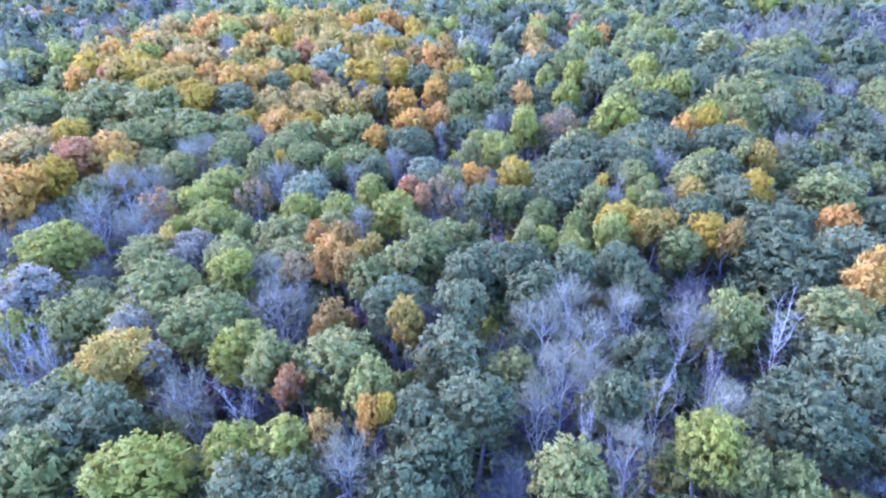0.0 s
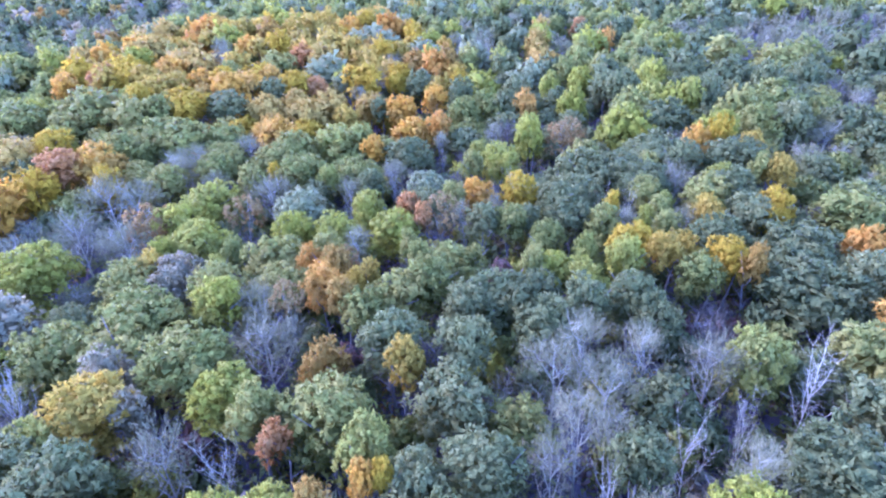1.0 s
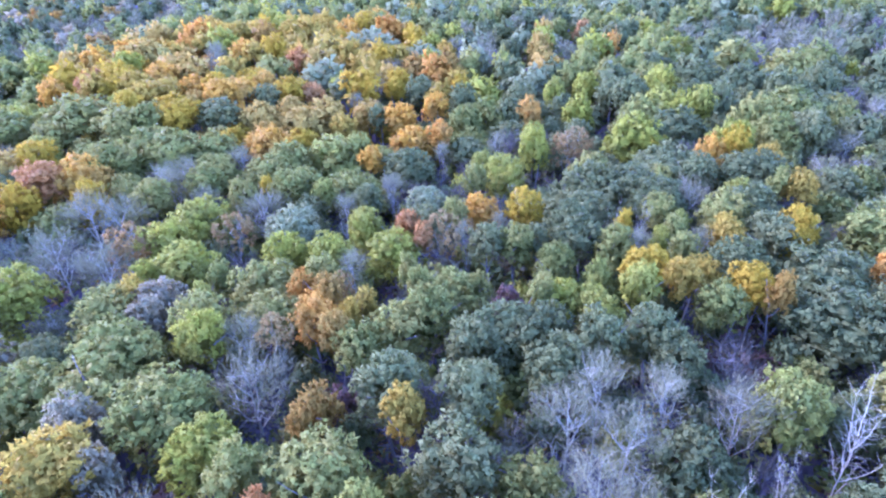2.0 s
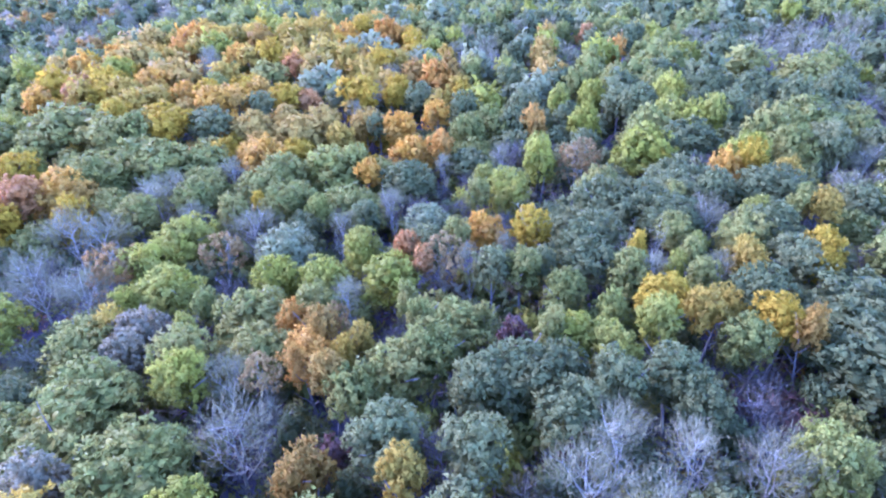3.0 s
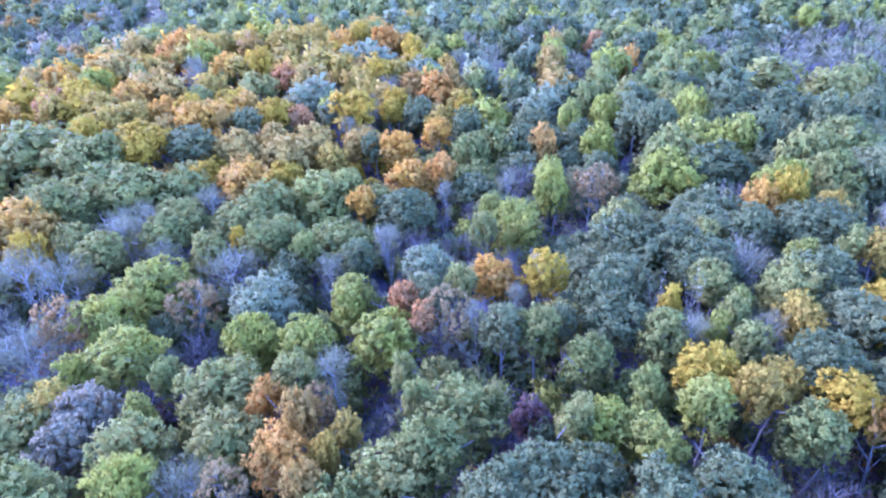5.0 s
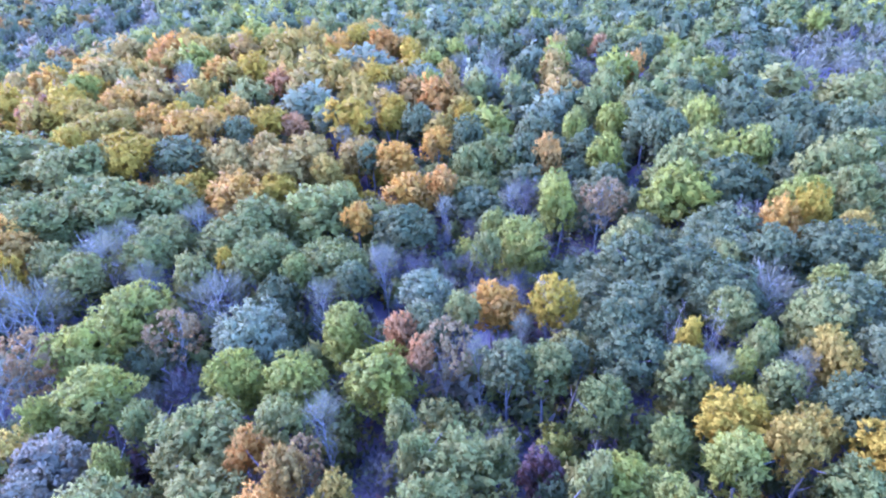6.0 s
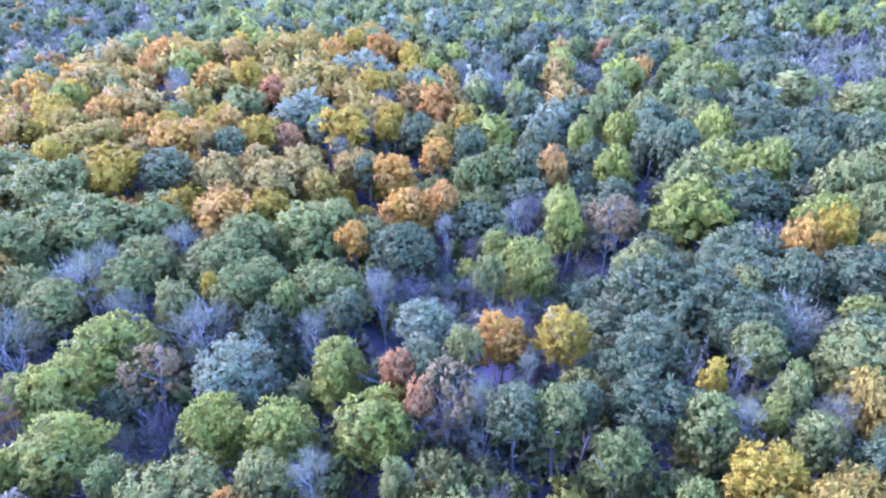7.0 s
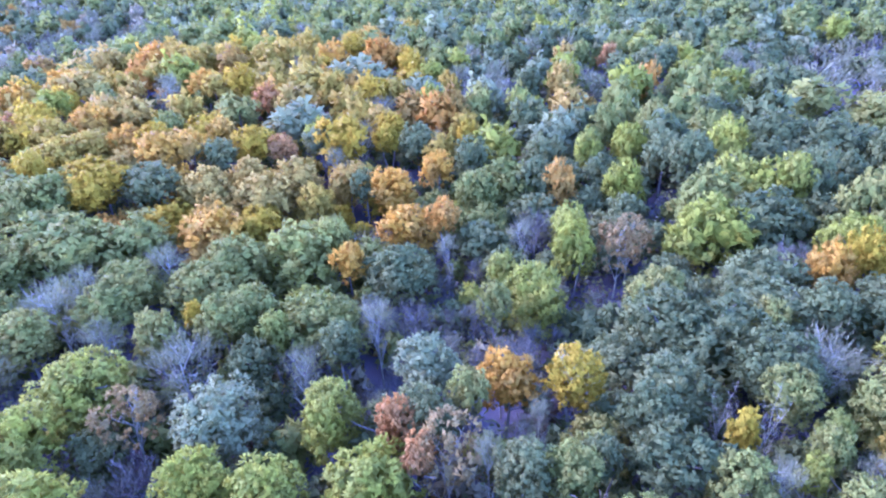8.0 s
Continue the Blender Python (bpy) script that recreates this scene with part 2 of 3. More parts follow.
def crown_arrays(seed, boughs, clumps, tufts, leaves, inner=64, core=0.6, thin=1.0, solid=True, swell=0.35):
    """A leafy crown: uneven boughs, set with clumps, each of them a dome of tufts of a few upturned leaves.
    Gives verts, their normals (rounded over each clump) and triangles."""
    rng = np.random.default_rng(seed)
    limbs = boughs_of(rng, boughs)
    area = sum(s * s for c, s in limbs)
    at, out = [], []
    for i, (c, s) in enumerate(limbs):
        k = max(int(1.75 * clumps * s * s / area), 5)
        turn = np.arange(k) * 2.39996 + rng.uniform(0, 6.28)
        lift = 1 - (np.arange(k) + 0.5) * 1.7 / k
        flat = np.sqrt(1 - lift ** 2)
        d = unit(np.stack([flat * np.cos(turn), flat * np.sin(turn), lift], -1) + rng.normal(size=(k, 3)) * 0.9 / math.sqrt(k))
        p = c + d * s * rng.uniform(0.84, 1.1, (k, 1))
        free = rng.random(k) < thin
        for j, (q, r) in enumerate(limbs):
            if j != i:
                free &= np.linalg.norm(p - q, axis=1) > r * 0.9
        at.append(p[free])
        out.append(d[free])
    at, out = np.concatenate(at), np.concatenate(out)
    n = len(at)
    face = unit(out * 0.8 + np.array([0, 0, 0.3]) + rng.normal(size=(n, 3)) * 0.2)
    size = math.sqrt(9.5 * thin / (math.pi * n)) * rng.uniform(0.7, 1.3, (n, 1, 1))
    dome = unit(face[:, None] * 0.75 + unit(rng.normal(size=(n, tufts, 3))))
    tuft = at[:, None] + dome * size * rng.uniform(0.75, 1.1, (n, tufts, 1))
    long = size.mean() * 2.35 / math.sqrt(tufts * leaves)
    spread = 0.42 * size[..., None] * (3.0 / tufts) ** 0.3
    place = tuft[:, :, None] + rng.normal(size=(n, tufts, leaves, 3)) * spread * 0.6
    tip = unit(dome[:, :, None] * 0.5 + np.array([0, 0, 0.15]) + rng.normal(size=(n, tufts, leaves, 3)) * 0.6)
    soft = unit(dome[:, :, None] * 0.9 + out[:, None, None] * swell + rng.normal(size=(n, tufts, leaves, 3)) * 0.16)
    v, t = blades(rng, place.reshape(-1, 3), tip.reshape(-1, 3), soft.reshape(-1, 3), long, long * 0.58)
    verts, norms, tris, base = [v], [np.repeat(soft.reshape(-1, 3), 3, 0)], [t], len(v)
    if solid:
        for c, s in limbs:
            d = unit(rng.normal(size=(inner, 3)) + np.array([0, 0, 0.35]))
            d[:, 2] = np.maximum(d[:, 2], -0.7)
            lay = unit(np.cross(d, rng.normal(size=d.shape)) + d * rng.uniform(-.3, .6, (inner, 1)))
            bend = unit(d + rng.normal(size=d.shape) * 0.25)
            v, t = blades(rng, c + d * s * rng.uniform(0.6, 0.84, (inner, 1)), lay, bend, s * 1.8 / math.sqrt(inner), s * 1.0 / math.sqrt(inner))
            verts += [v, BALL_V * s * core * (1 + rng.uniform(-0.3, 0.0, (len(BALL_V), 1))) + c]
            norms += [np.repeat(bend, 3, 0), unit(BALL_V * 0.6 + rng.normal(size=BALL_V.shape) * 0.5)]
            tris += [t + base, BALL_F + base + len(v)]
            base += len(v) + len(BALL_V)
    return np.concatenate(verts), np.concatenate(norms), np.concatenate(tris)


def twig_arrays(seed, boughs, count, long, wide):
    """The haze of fine upright twigs of a leafless crown about the size of the unit ball."""
    rng = np.random.default_rng(seed)
    way = unit(rng.normal(size=(boughs, 3)) + np.array([0, 0, 0.55]))
    way *= rng.uniform(0.8, 1.08, (boughs, 1))
    pick = rng.integers(boughs, size=count)
    along = rng.uniform(0.3, 1.0, (count, 1)) ** 0.7
    at = way[pick] * along + rng.normal(size=(count, 3)) * 0.085
    tip = unit(unit(way[pick]) * 0.75 + np.array([0, 0, 0.55]) + rng.normal(size=(count, 3)) * 0.42)
    face = unit(at + np.array([0, 0, 0.5]) + rng.normal(size=(count, 3)) * 0.5)
    face = unit(face - tip * (face * tip).sum(-1, keepdims=True))
    v, t = blades(rng, at, tip, face, long, wide)
    return v, np.repeat(unit(face + unit(at) * 0.5), 3, 0), t


def soft_mesh(name, verts, norms, tris, materials):
    """A mesh of many leaves with the given normals."""
    me = bpy.data.meshes.new(name)
    me.from_pydata(verts.tolist(), [], tris.tolist())
    for m in materials:
        me.materials.append(m)
    me.polygons.foreach_set("use_smooth", np.ones(len(tris), bool))
    me.update()
    me.normals_split_custom_set_from_vertices(norms.tolist())
    return me


def tube(verts, faces, points, radii, sides=4):
    """A tapered tube along points, added to the lists."""
    base = len(verts)
    pts = [Vector(p) for p in points]
    for i, (p, r) in enumerate(zip(pts, radii)):
        way = (pts[min(i + 1, len(pts) - 1)] - pts[max(i - 1, 0)]).normalized()
        side = way.cross(Vector((0.31, 0.95, 0.1))).normalized()
        up = way.cross(side)
        for k in range(sides):
            a = 2 * math.pi * k / sides
            verts.append(p + (side * math.cos(a) + up * math.sin(a)) * r)
        if i:
            for k in range(sides):
                j = (k + 1) % sides
                faces.append((base + (i - 1) * sides + k, base + (i - 1) * sides + j, base + i * sides + j, base + i * sides + k))


def branch_line(rnd, start, way, length, bends=3, wander=0.25, lift=0.12):
    pts, p, d = [Vector(start)], Vector(start), Vector(way).normalized()
    for _ in range(bends):
        p = p + d * (length / bends)
        pts.append(p.copy())
        d = (d + Vector((rnd.uniform(-1, 1), rnd.uniform(-1, 1), rnd.uniform(-0.6, 1))) * wander + Vector((0, 0, lift))).normalized()
    return pts


def trunk_meshes(seed):
    """A trunk and its main limbs, 15 m high over all, for crowns about 4 m in radius."""
    rnd = random.Random(seed)
    verts, faces, limbs = [], [], []
    line = branch_line(rnd, (0, 0, -0.4), (rnd.uniform(-.06, .06), rnd.uniform(-.06, .06), 1), 11.5, 6, 0.05, 0.25)
    tube(verts, faces, line, [0.34, 0.24, 0.21, 0.18, 0.15, 0.11, 0.05], 7)
    for k in range(5):
        p = line[3 + k % 4]
        a = k * 2.4 + rnd.uniform(-.4, .4)
        limb = branch_line(rnd, p, (math.cos(a), math.sin(a), rnd.uniform(0.5, 1.1)), rnd.uniform(2.6, 4.0), 3, 0.2, 0.1)
        bv, bf = [], []
        tube(bv, bf, limb, [0.10, 0.075, 0.05, 0.02], 4)
        limbs.append(mesh_of("limb", bv, bf, [BARK], True))
    return mesh_of("trunk", verts, faces, [BARK], True), limbs


def bare_meshes(seed, wood, spread, limbs, thick=1.0, twigs=2, low=2, reach=1.0):
    """A leafless tree 14 m high and about 4 m in radius: its trunk, and each limb with its side branches."""
    rnd = random.Random(seed)
    tv, tf, made = [], [], []
    line = branch_line(rnd, (0, 0, -0.4), (rnd.uniform(-.08, .08), rnd.uniform(-.08, .08), 1), 12.0, 7, 0.09, 0.3)
    tube(tv, tf, line, [thick * w for w in (0.27, 0.19, 0.17, 0.14, 0.11, 0.08, 0.05, 0.02)], 6)
    for k in range(limbs):
        i = low + (k * (7 - low)) // limbs
        p = line[i].lerp(line[i + 1], rnd.random())
        a = k * 2.4 + rnd.uniform(-.5, .5)
        bv, bf = [], []
        limb = branch_line(rnd, p, (math.cos(a) * spread, math.sin(a) * spread, rnd.uniform(0.7, 1.5)), reach * rnd.uniform(3.4, 5.6) * (1.1 - 0.06 * i), 4, 0.2, 0.14)
        tube(bv, bf, limb, [thick * w for w in (0.1, 0.085, 0.065, 0.045, 0.02)], 4)
        for j in range(1, 5):
            for _ in range(twigs):
                w = Vector((rnd.uniform(-1, 1), rnd.uniform(-1, 1), rnd.uniform(0.1, 1.3))).normalized()
                small = branch_line(rnd, limb[j], w, rnd.uniform(1.0, 2.2), 2, 0.25, 0.1)
                tube(bv, bf, small, [thick * w for w in (0.034, 0.026, 0.012)], 3)
        made.append(mesh_of("limb", bv, bf, [wood], True))
    return mesh_of("trunk", tv, tf, [wood], True), made


# crowns by size (small, middling, broad): boughs, clumps, tufts in a clump, leaves in a tuft
NEAR_SIZES = ((7, 52, 5, 7, 40), (9, 100, 5, 7, 44), (13, 180, 5, 7, 70))
MID_SIZES = ((6, 38, 4, 5, 26), (8, 70, 4, 5, 28), (11, 115, 4, 5, 40))
SHAPES_NEAR = [[crown_arrays(11 + k + 100 * c, *NEAR_SIZES[c]) for k in range(5)] for c in range(3)]
SHAPES_MID = [[crown_arrays(31 + k + 100 * c, *MID_SIZES[c], swell=0.6) for k in range(5)] for c in range(3)]
SHAPES_FAR = [crown_arrays(51 + k, 6, 38, 3, 3, 14, swell=0.9) for k in range(6)]
SHAPES_LOW = [crown_arrays(41 + k, 4, 22, 3, 3, 12) for k in range(4)]
SHAPES_BRUSH = [crown_arrays(45 + k, 3, 11, 3, 3, 6, swell=0.6) for k in range(4)]
SHAPES_LAST = [crown_arrays(61 + k, 4, 18, 2, 3, 8, swell=0.9) for k in range(5)]
FUZZ_NEAR = [twig_arrays(91 + k, 60, 1700, 0.12, 0.0058) for k in range(3)]
SPARSE = [crown_arrays(81 + k, 8, 130, 5, 5, thin=0.5, solid=False) for k in range(3)]
FUZZ_FAR = [twig_arrays(98 + k, 34, 260, 0.19, 0.032) for k in range(3)]
FUZZ_MID = [twig_arrays(95 + k, 48, 800, 0.15, 0.0098) for k in range(3)]
TRUNKS = [trunk_meshes(k) for k in range(4)]
CROWN_CACHE, BARE_CACHE = {}, {}


def crown_mesh(kind, near, far, r, k):
    c = 0 if r < 3.0 else 1 if r < 5.2 else 2
    key = (kind, near, far or c, k)
    if key not in CROWN_CACHE:
        shape = SHAPES_FAR[k] if far else (SHAPES_NEAR if near else SHAPES_MID)[c][k]
        CROWN_CACHE[key] = soft_mesh("crown", *shape, [LEAVES[kind]])
    return CROWN_CACHE[key]


def bare_of(kind, near, k):
    """Trunk, limbs and haze of twigs (none on a dead tree) of a leafless tree."""
    key = (kind, k)
    if key not in BARE_CACHE:
        wood = {"n": GREY_WOOD, "p": BARK, "q": GREY_WOOD, "d": PALE_WOOD}[kind]
        BARE_CACHE[key] = bare_meshes(70 + k, wood, *((0.65, 10, 0.42, 4, 2, 1.35) if kind == "d" else (0.85, 8, 0.95, 3)))
    key = (kind, near, k)
    if key not in CROWN_CACHE and kind != "d":
        CROWN_CACHE[key] = soft_mesh("crown", *(SPARSE if kind == "q" else FUZZ_NEAR if near else FUZZ_MID)[k], [LEAVES[kind]])
    return (*BARE_CACHE[kind, k], CROWN_CACHE.get(key))


# kind: name, label, category
KINDS = {
    "b": ("oak_tree", "oak with a full crown of dull blue-green leaves", "oak tree"),
    "g": ("elm_tree", "elm with a rounded crown of olive-green leaves", "elm tree"),
    "l": ("hickory_tree", "hickory with a bright yellow-green crown turning in autumn", "hickory tree"),
    "v": ("tulip_tree", "lime-green leafy tree among darker oaks", "tulip tree"),
    "u": ("hornbeam_tree", "low hornbeam with dull green leaves under taller trees", "hornbeam tree"),
    "i": ("hornbeam_tree", "low hornbeam with olive-green leaves under taller trees", "hornbeam tree"),
    "c": ("linden_tree", "linden with a sage-green crown, lightened as if by sunlit haze", "linden tree"),
    "y": ("maple_tree", "maple with a golden-yellow autumn crown", "maple tree"),
    "o": ("maple_tree", "maple with an orange autumn crown", "maple tree"),
    "r": ("maple_tree", "maple with a pinkish-red autumn crown", "maple tree"),
    "w": ("beech_tree", "beech with a russet-brown half-withered crown", "beech tree"),
    "h": ("beech_tree", "beech with a dull khaki-green crown starting to brown", "beech tree"),
    "t": ("beech_tree", "beech with a pale tan autumn crown", "beech tree"),
    "m": ("beech_tree", "beech with a mustard-brown autumn crown", "beech tree"),
    "s": ("cherry_tree", "cherry tree with a salmon-pink autumn crown", "cherry tree"),
    "k": ("dogwood_tree", "low dogwood with dark purplish-red leaves", "dogwood tree"),
    "n": ("ash_tree", "leafless ash with a haze of pale grey twigs", "ash tree"),
    "q": ("cherry_tree", "half-bare cherry tree with sparse rusty-pink leaves", "cherry tree"),
    "p": ("ash_tree", "leafless dark tree with purplish-brown twigs", "ash tree"),
    "d": ("dead_tree", "dead tree with bare whitish branches", "dead tree"),
}
PLANTED = []  # x, y, radius
PICK = random.Random(5)


def hang(name, data, parent, where, scale, turn=0.0):
    ob = new(name, data)
    ob.parent = parent
    ob.location, ob.scale, ob.rotation_euler = where, scale, (0, 0, turn)
    return ob


def plant(kind, x, y, r, height=None, deep=1.0):
    """A tree of that kind with crown radius r, rooted at x, y; deep: how much taller its crown is than usual."""
    name, label, category = KINDS[kind]
    tall = height or TREE * PICK.uniform(0.95, 1.08) * (0.62 if kind in "pk" else 1.0)
    near = 28 < y < 150 and abs(x) < 0.5 * y + 20 and tall > 9.5
    root = new(name)
    root.empty_display_size = 0.5
    root.location = (x, y, float(ground_z(x, y)))
    size = "broad " if r > 5.6 else "small " if r < 2.8 else ""
    tagged(root, size + label, category, group=category + "s of the wood")
    turn = PICK.uniform(0, 6.28)
    if kind in "npqd":
        k = PICK.randrange(3)
        trunk, limbs, haze = bare_of(kind, near, k)
        wide = (min(r, 5.2) / 4.4, min(r, 5.2) / 4.4, tall / 14.8)
        stem = hang("trunk", trunk, root, (0, 0, 0), wide, turn)
        for limb in limbs:
            if kind == "d":
                hang("limb", limb, root, (0, 0, 0), wide, turn)
            else:
                hang("limb", limb, stem, (0, 0, 0), (1, 1, 1))
        if haze:
            half = min(max(1.15 * r, 3.0), 5.5)
            hang("crown", haze, root, (0, 0, tall - half), (r * 1.08, r * 1.08, half), turn)
    else:
        half = min((0.45 * r + 2.2) * deep, 1.4 * r + 0.6, 6.4, 0.47 * tall) * PICK.uniform(0.9, 1.1)
        trunk, limbs = TRUNKS[PICK.randrange(4)]
        stem = hang("trunk", trunk, root, (0, 0, 0), (0.55 + r / 9, 0.55 + r / 9, tall / 15), turn)
        for limb in limbs if near else ():
            hang("limb", limb, stem, (0, 0, 0), (1, 1, 1))
        hang("crown", crown_mesh(kind, near, y > 215 and "far", r, PICK.randrange(5)), root, (0, 0, tall - half), (r * PICK.uniform(0.92, 1.1), r * PICK.uniform(0.88, 1.06), half), turn)
        root.children[-1].rotation_euler = (PICK.uniform(-.16, .16), PICK.uniform(-.16, .16), turn)
    PLANTED.append((x, y, r))
    return root


# ---- the trees that stand out, kind by kind ----
plant("b", -41.9, 112.7, 3.3, 10.0)
plant("b", -23.7, 121.8, 2.9, 10.0)
plant("b", -13.6, 35.6, 3.1)
plant("b", -4.1, 36.1, 3.8)
plant("b", -18.0, 36.4, 4.0)
plant("b", -1.2, 39.1, 2.9)
plant("b", -3.3, 43.5, 3.1)
plant("b", 2.4, 45.0, 3.7)
plant("b", -35.2, 45.3, 4.3)
plant("b", 36.3, 45.4, 5.4)
plant("b", 16.7, 45.5, 2.7)
plant("b", -42.5, 47.1, 5.3)
plant("b", 45.9, 53.3, 5.1)
plant("b", 0.3, 54.6, 4.5)
plant("g", -29.8, 63.0, 5.3)
plant("b", 2.0, 63.1, 3.2)
plant("b", -6.6, 65.2, 4.0)
plant("b", 12.8, 68.8, 4.2)
plant("b", 26.3, 70.5, 3.2)
plant("g", -40.5, 71.1, 6.5)
plant("b", 18.0, 72.6, 3.4)
plant("b", 2.5, 73.1, 3.0)
plant("b", 25.1, 74.7, 3.6)
plant("b", 6.8, 75.0, 5.0)
plant("b", 12.4, 76.3, 3.2)
plant("b", 52.5, 79.9, 7.4)
plant("b", 62.3, 81.7, 5.3)
plant("g", -24.2, 84.0, 4.3)
plant("b", 55.4, 90.7, 7.0)
plant("b", 43.9, 92.1, 4.4)
plant("b", 52.9, 101.2, 4.5)
plant("b", 7.2, 102.0, 3.0)
plant("b", 22.8, 103.6, 4.8)
plant("b", 15.2, 104.2, 2.4)
plant("b", 22.1, 110.1, 3.4)
plant("b", 54.7, 111.1, 4.9)
plant("b", -2.6, 111.2, 3.8)
plant("b", 26.8, 114.9, 5.0)
plant("b", 39.5, 116.5, 5.2)
plant("b", 37.2, 124.9, 7.6)
plant("b", 61.1, 125.9, 6.6)
plant("b", -14.2, 126.3, 2.9)
plant("b", 51.1, 126.6, 4.0)
plant("b", 30.6, 128.4, 5.6)
plant("g", -58.4, 129.4, 4.5)
plant("b", 45.6, 129.5, 5.9)
plant("g", -40.0, 129.5, 3.2)
plant("g", -17.9, 133.3, 6.2)
plant("g", -28.6, 135.9, 4.8)
plant("b", 48.9, 137.8, 6.9, deep=1.45)
plant("b", 82.5, 144.0, 4.7, deep=1.45)
plant("b", -7.2, 148.5, 6.3)
plant("b", 56.7, 154.7, 6.5, deep=1.45)
plant("b", 71.5, 166.5, 5.1, deep=1.45)
plant("g", -74.0, 168.9, 5.9)
plant("g", -94.6, 174.2, 8.5)
plant("b", -58.5, 175.5, 5.9)
plant("b", 92.0, 175.9, 4.9, deep=1.45)
plant("b", -15.6, 179.4, 2.8)
plant("b", 53.3, 180.0, 4.5, deep=1.45)
plant("b", 20.3, 181.8, 4.4, deep=1.45)
plant("b", 106.7, 181.9, 5.2, deep=1.45)
plant("b", 87.6, 185.5, 7.5, deep=1.45)
plant("b", 49.9, 186.9, 4.7, deep=1.45)
plant("b", 75.5, 190.1, 5.8, deep=1.45)
plant("b", -49.2, 191.0, 3.9)
plant("b", 8.4, 195.3, 3.9, deep=1.45)
plant("b", 25.6, 198.1, 4.8, deep=1.45)
plant("b", -4.6, 205.2, 4.9)
plant("g", -65.6, 207.1, 4.0)
plant("b", 38.4, 215.8, 5.3, deep=1.45)
plant("b", 25.4, 219.8, 4.5, deep=1.45)
plant("b", 157.1, 258.5, 7.8, deep=1.45)
plant("b", -130.3, 262.5, 6.2)
plant("b", 112.9, 295.3, 8.5)
plant("b", 134.5, 306.3, 8.5)
plant("c", -26.2, 112.1, 5.3)
plant("c", -2.6, 120.9, 4.1)
plant("c", -27.6, 204.8, 5.0)
plant("c", -36.0, 218.7, 7.6)
plant("c", 15.0, 240.6, 5.9, deep=1.45)
plant("c", -3.9, 248.0, 6.1)
plant("c", -18.0, 258.3, 5.3)
plant("c", -24.3, 261.9, 8.5)
plant("d", 12.2, 40.9, 2.2)
plant("d", -20.9, 46.8, 3.4)
plant("d", 21.9, 47.4, 3.1)
plant("d", 28.9, 51.4, 2.0)
plant("d", 38.9, 57.3, 5.0)
plant("d", -51.4, 58.3, 3.3)
plant("d", -48.7, 60.2, 3.3)
plant("d", -52.8, 63.4, 3.1)
plant("d", -56.2, 64.1, 3.1)
plant("d", 34.1, 107.1, 2.2)
plant("d", 30.0, 109.2, 2.2)
plant("g", 29.5, 35.2, 2.6)
plant("g", 9.7, 36.3, 3.4)
plant("g", 25.3, 36.3, 1.7)
plant("g", -38.8, 39.3, 4.8)
plant("g", -12.0, 52.2, 4.7)
plant("g", -19.5, 53.1, 2.9)
plant("g", 50.3, 63.6, 4.8)
plant("g", -49.7, 70.6, 5.9)
plant("g", -10.7, 73.2, 3.3)
plant("g", -40.7, 76.9, 4.5)
plant("g", -6.3, 77.1, 4.3)
plant("g", -2.6, 80.1, 3.8)
plant("g", -32.6, 82.3, 4.1)
plant("g", 37.0, 82.4, 3.2)
plant("g", 12.8, 82.9, 1.9)
plant("g", 0.5, 86.4, 4.8)
plant("g", -48.0, 86.8, 4.3)
plant("g", -3.8, 86.8, 1.6)
plant("g", 4.3, 87.3, 1.9)
plant("g", -26.9, 92.5, 5.5)
plant("g", -5.3, 92.5, 1.7)
plant("g", -18.4, 93.9, 2.9)
plant("g", 17.0, 95.6, 3.3)
plant("g", -34.2, 95.6, 1.9)
plant("g", 36.9, 96.0, 2.4)
plant("g", 27.3, 99.0, 3.5)
plant("g", 72.1, 101.4, 6.2)
plant("g", 11.7, 101.6, 3.1)
plant("g", 37.6, 102.4, 2.1)
plant("g", 48.6, 108.8, 4.7)
plant("g", 38.3, 111.4, 3.2)
plant("g", 2.5, 114.2, 2.6)
plant("g", 63.0, 118.0, 2.7)
plant("g", 43.0, 125.3, 3.0)
plant("g", -31.9, 132.6, 4.2)
plant("g", 31.6, 135.3, 4.3, deep=1.45)
plant("g", -49.6, 135.5, 4.3)
plant("g", 7.8, 135.8, 2.6, deep=1.45)
plant("g", -49.0, 142.1, 4.7)
plant("g", -37.5, 142.9, 6.3)
plant("g", 75.8, 145.5, 5.9, deep=1.45)
plant("g", -75.0, 147.7, 7.3)
plant("g", -34.9, 150.6, 5.4)
plant("g", -62.8, 153.0, 7.2)
plant("g", -71.1, 155.0, 8.5)
plant("g", 76.0, 156.0, 4.9, deep=1.45)
plant("g", -54.3, 156.4, 6.5)
plant("g", 86.6, 158.2, 6.6, deep=1.45)
plant("g", 50.7, 164.3, 5.5, deep=1.45)
plant("g", -110.6, 167.4, 7.6)
plant("g", -81.4, 168.6, 6.8)
plant("g", 7.9, 176.7, 4.2, deep=1.45)
plant("g", 14.8, 183.4, 5.8, deep=1.45)
plant("g", 65.7, 198.8, 5.9, deep=1.45)
plant("g", 109.7, 203.3, 7.7, deep=1.45)
plant("g", 54.7, 208.3, 5.2, deep=1.45)
plant("g", 43.8, 210.4, 4.3, deep=1.45)
plant("g", 96.7, 215.1, 7.8, deep=1.45)
plant("g", 49.0, 218.1, 4.5, deep=1.45)
plant("g", -53.9, 224.1, 5.6)
plant("g", 73.8, 232.0, 5.4, deep=1.45)
plant("g", 52.5, 232.1, 4.9, deep=1.45)
plant("g", -92.4, 232.9, 3.1)
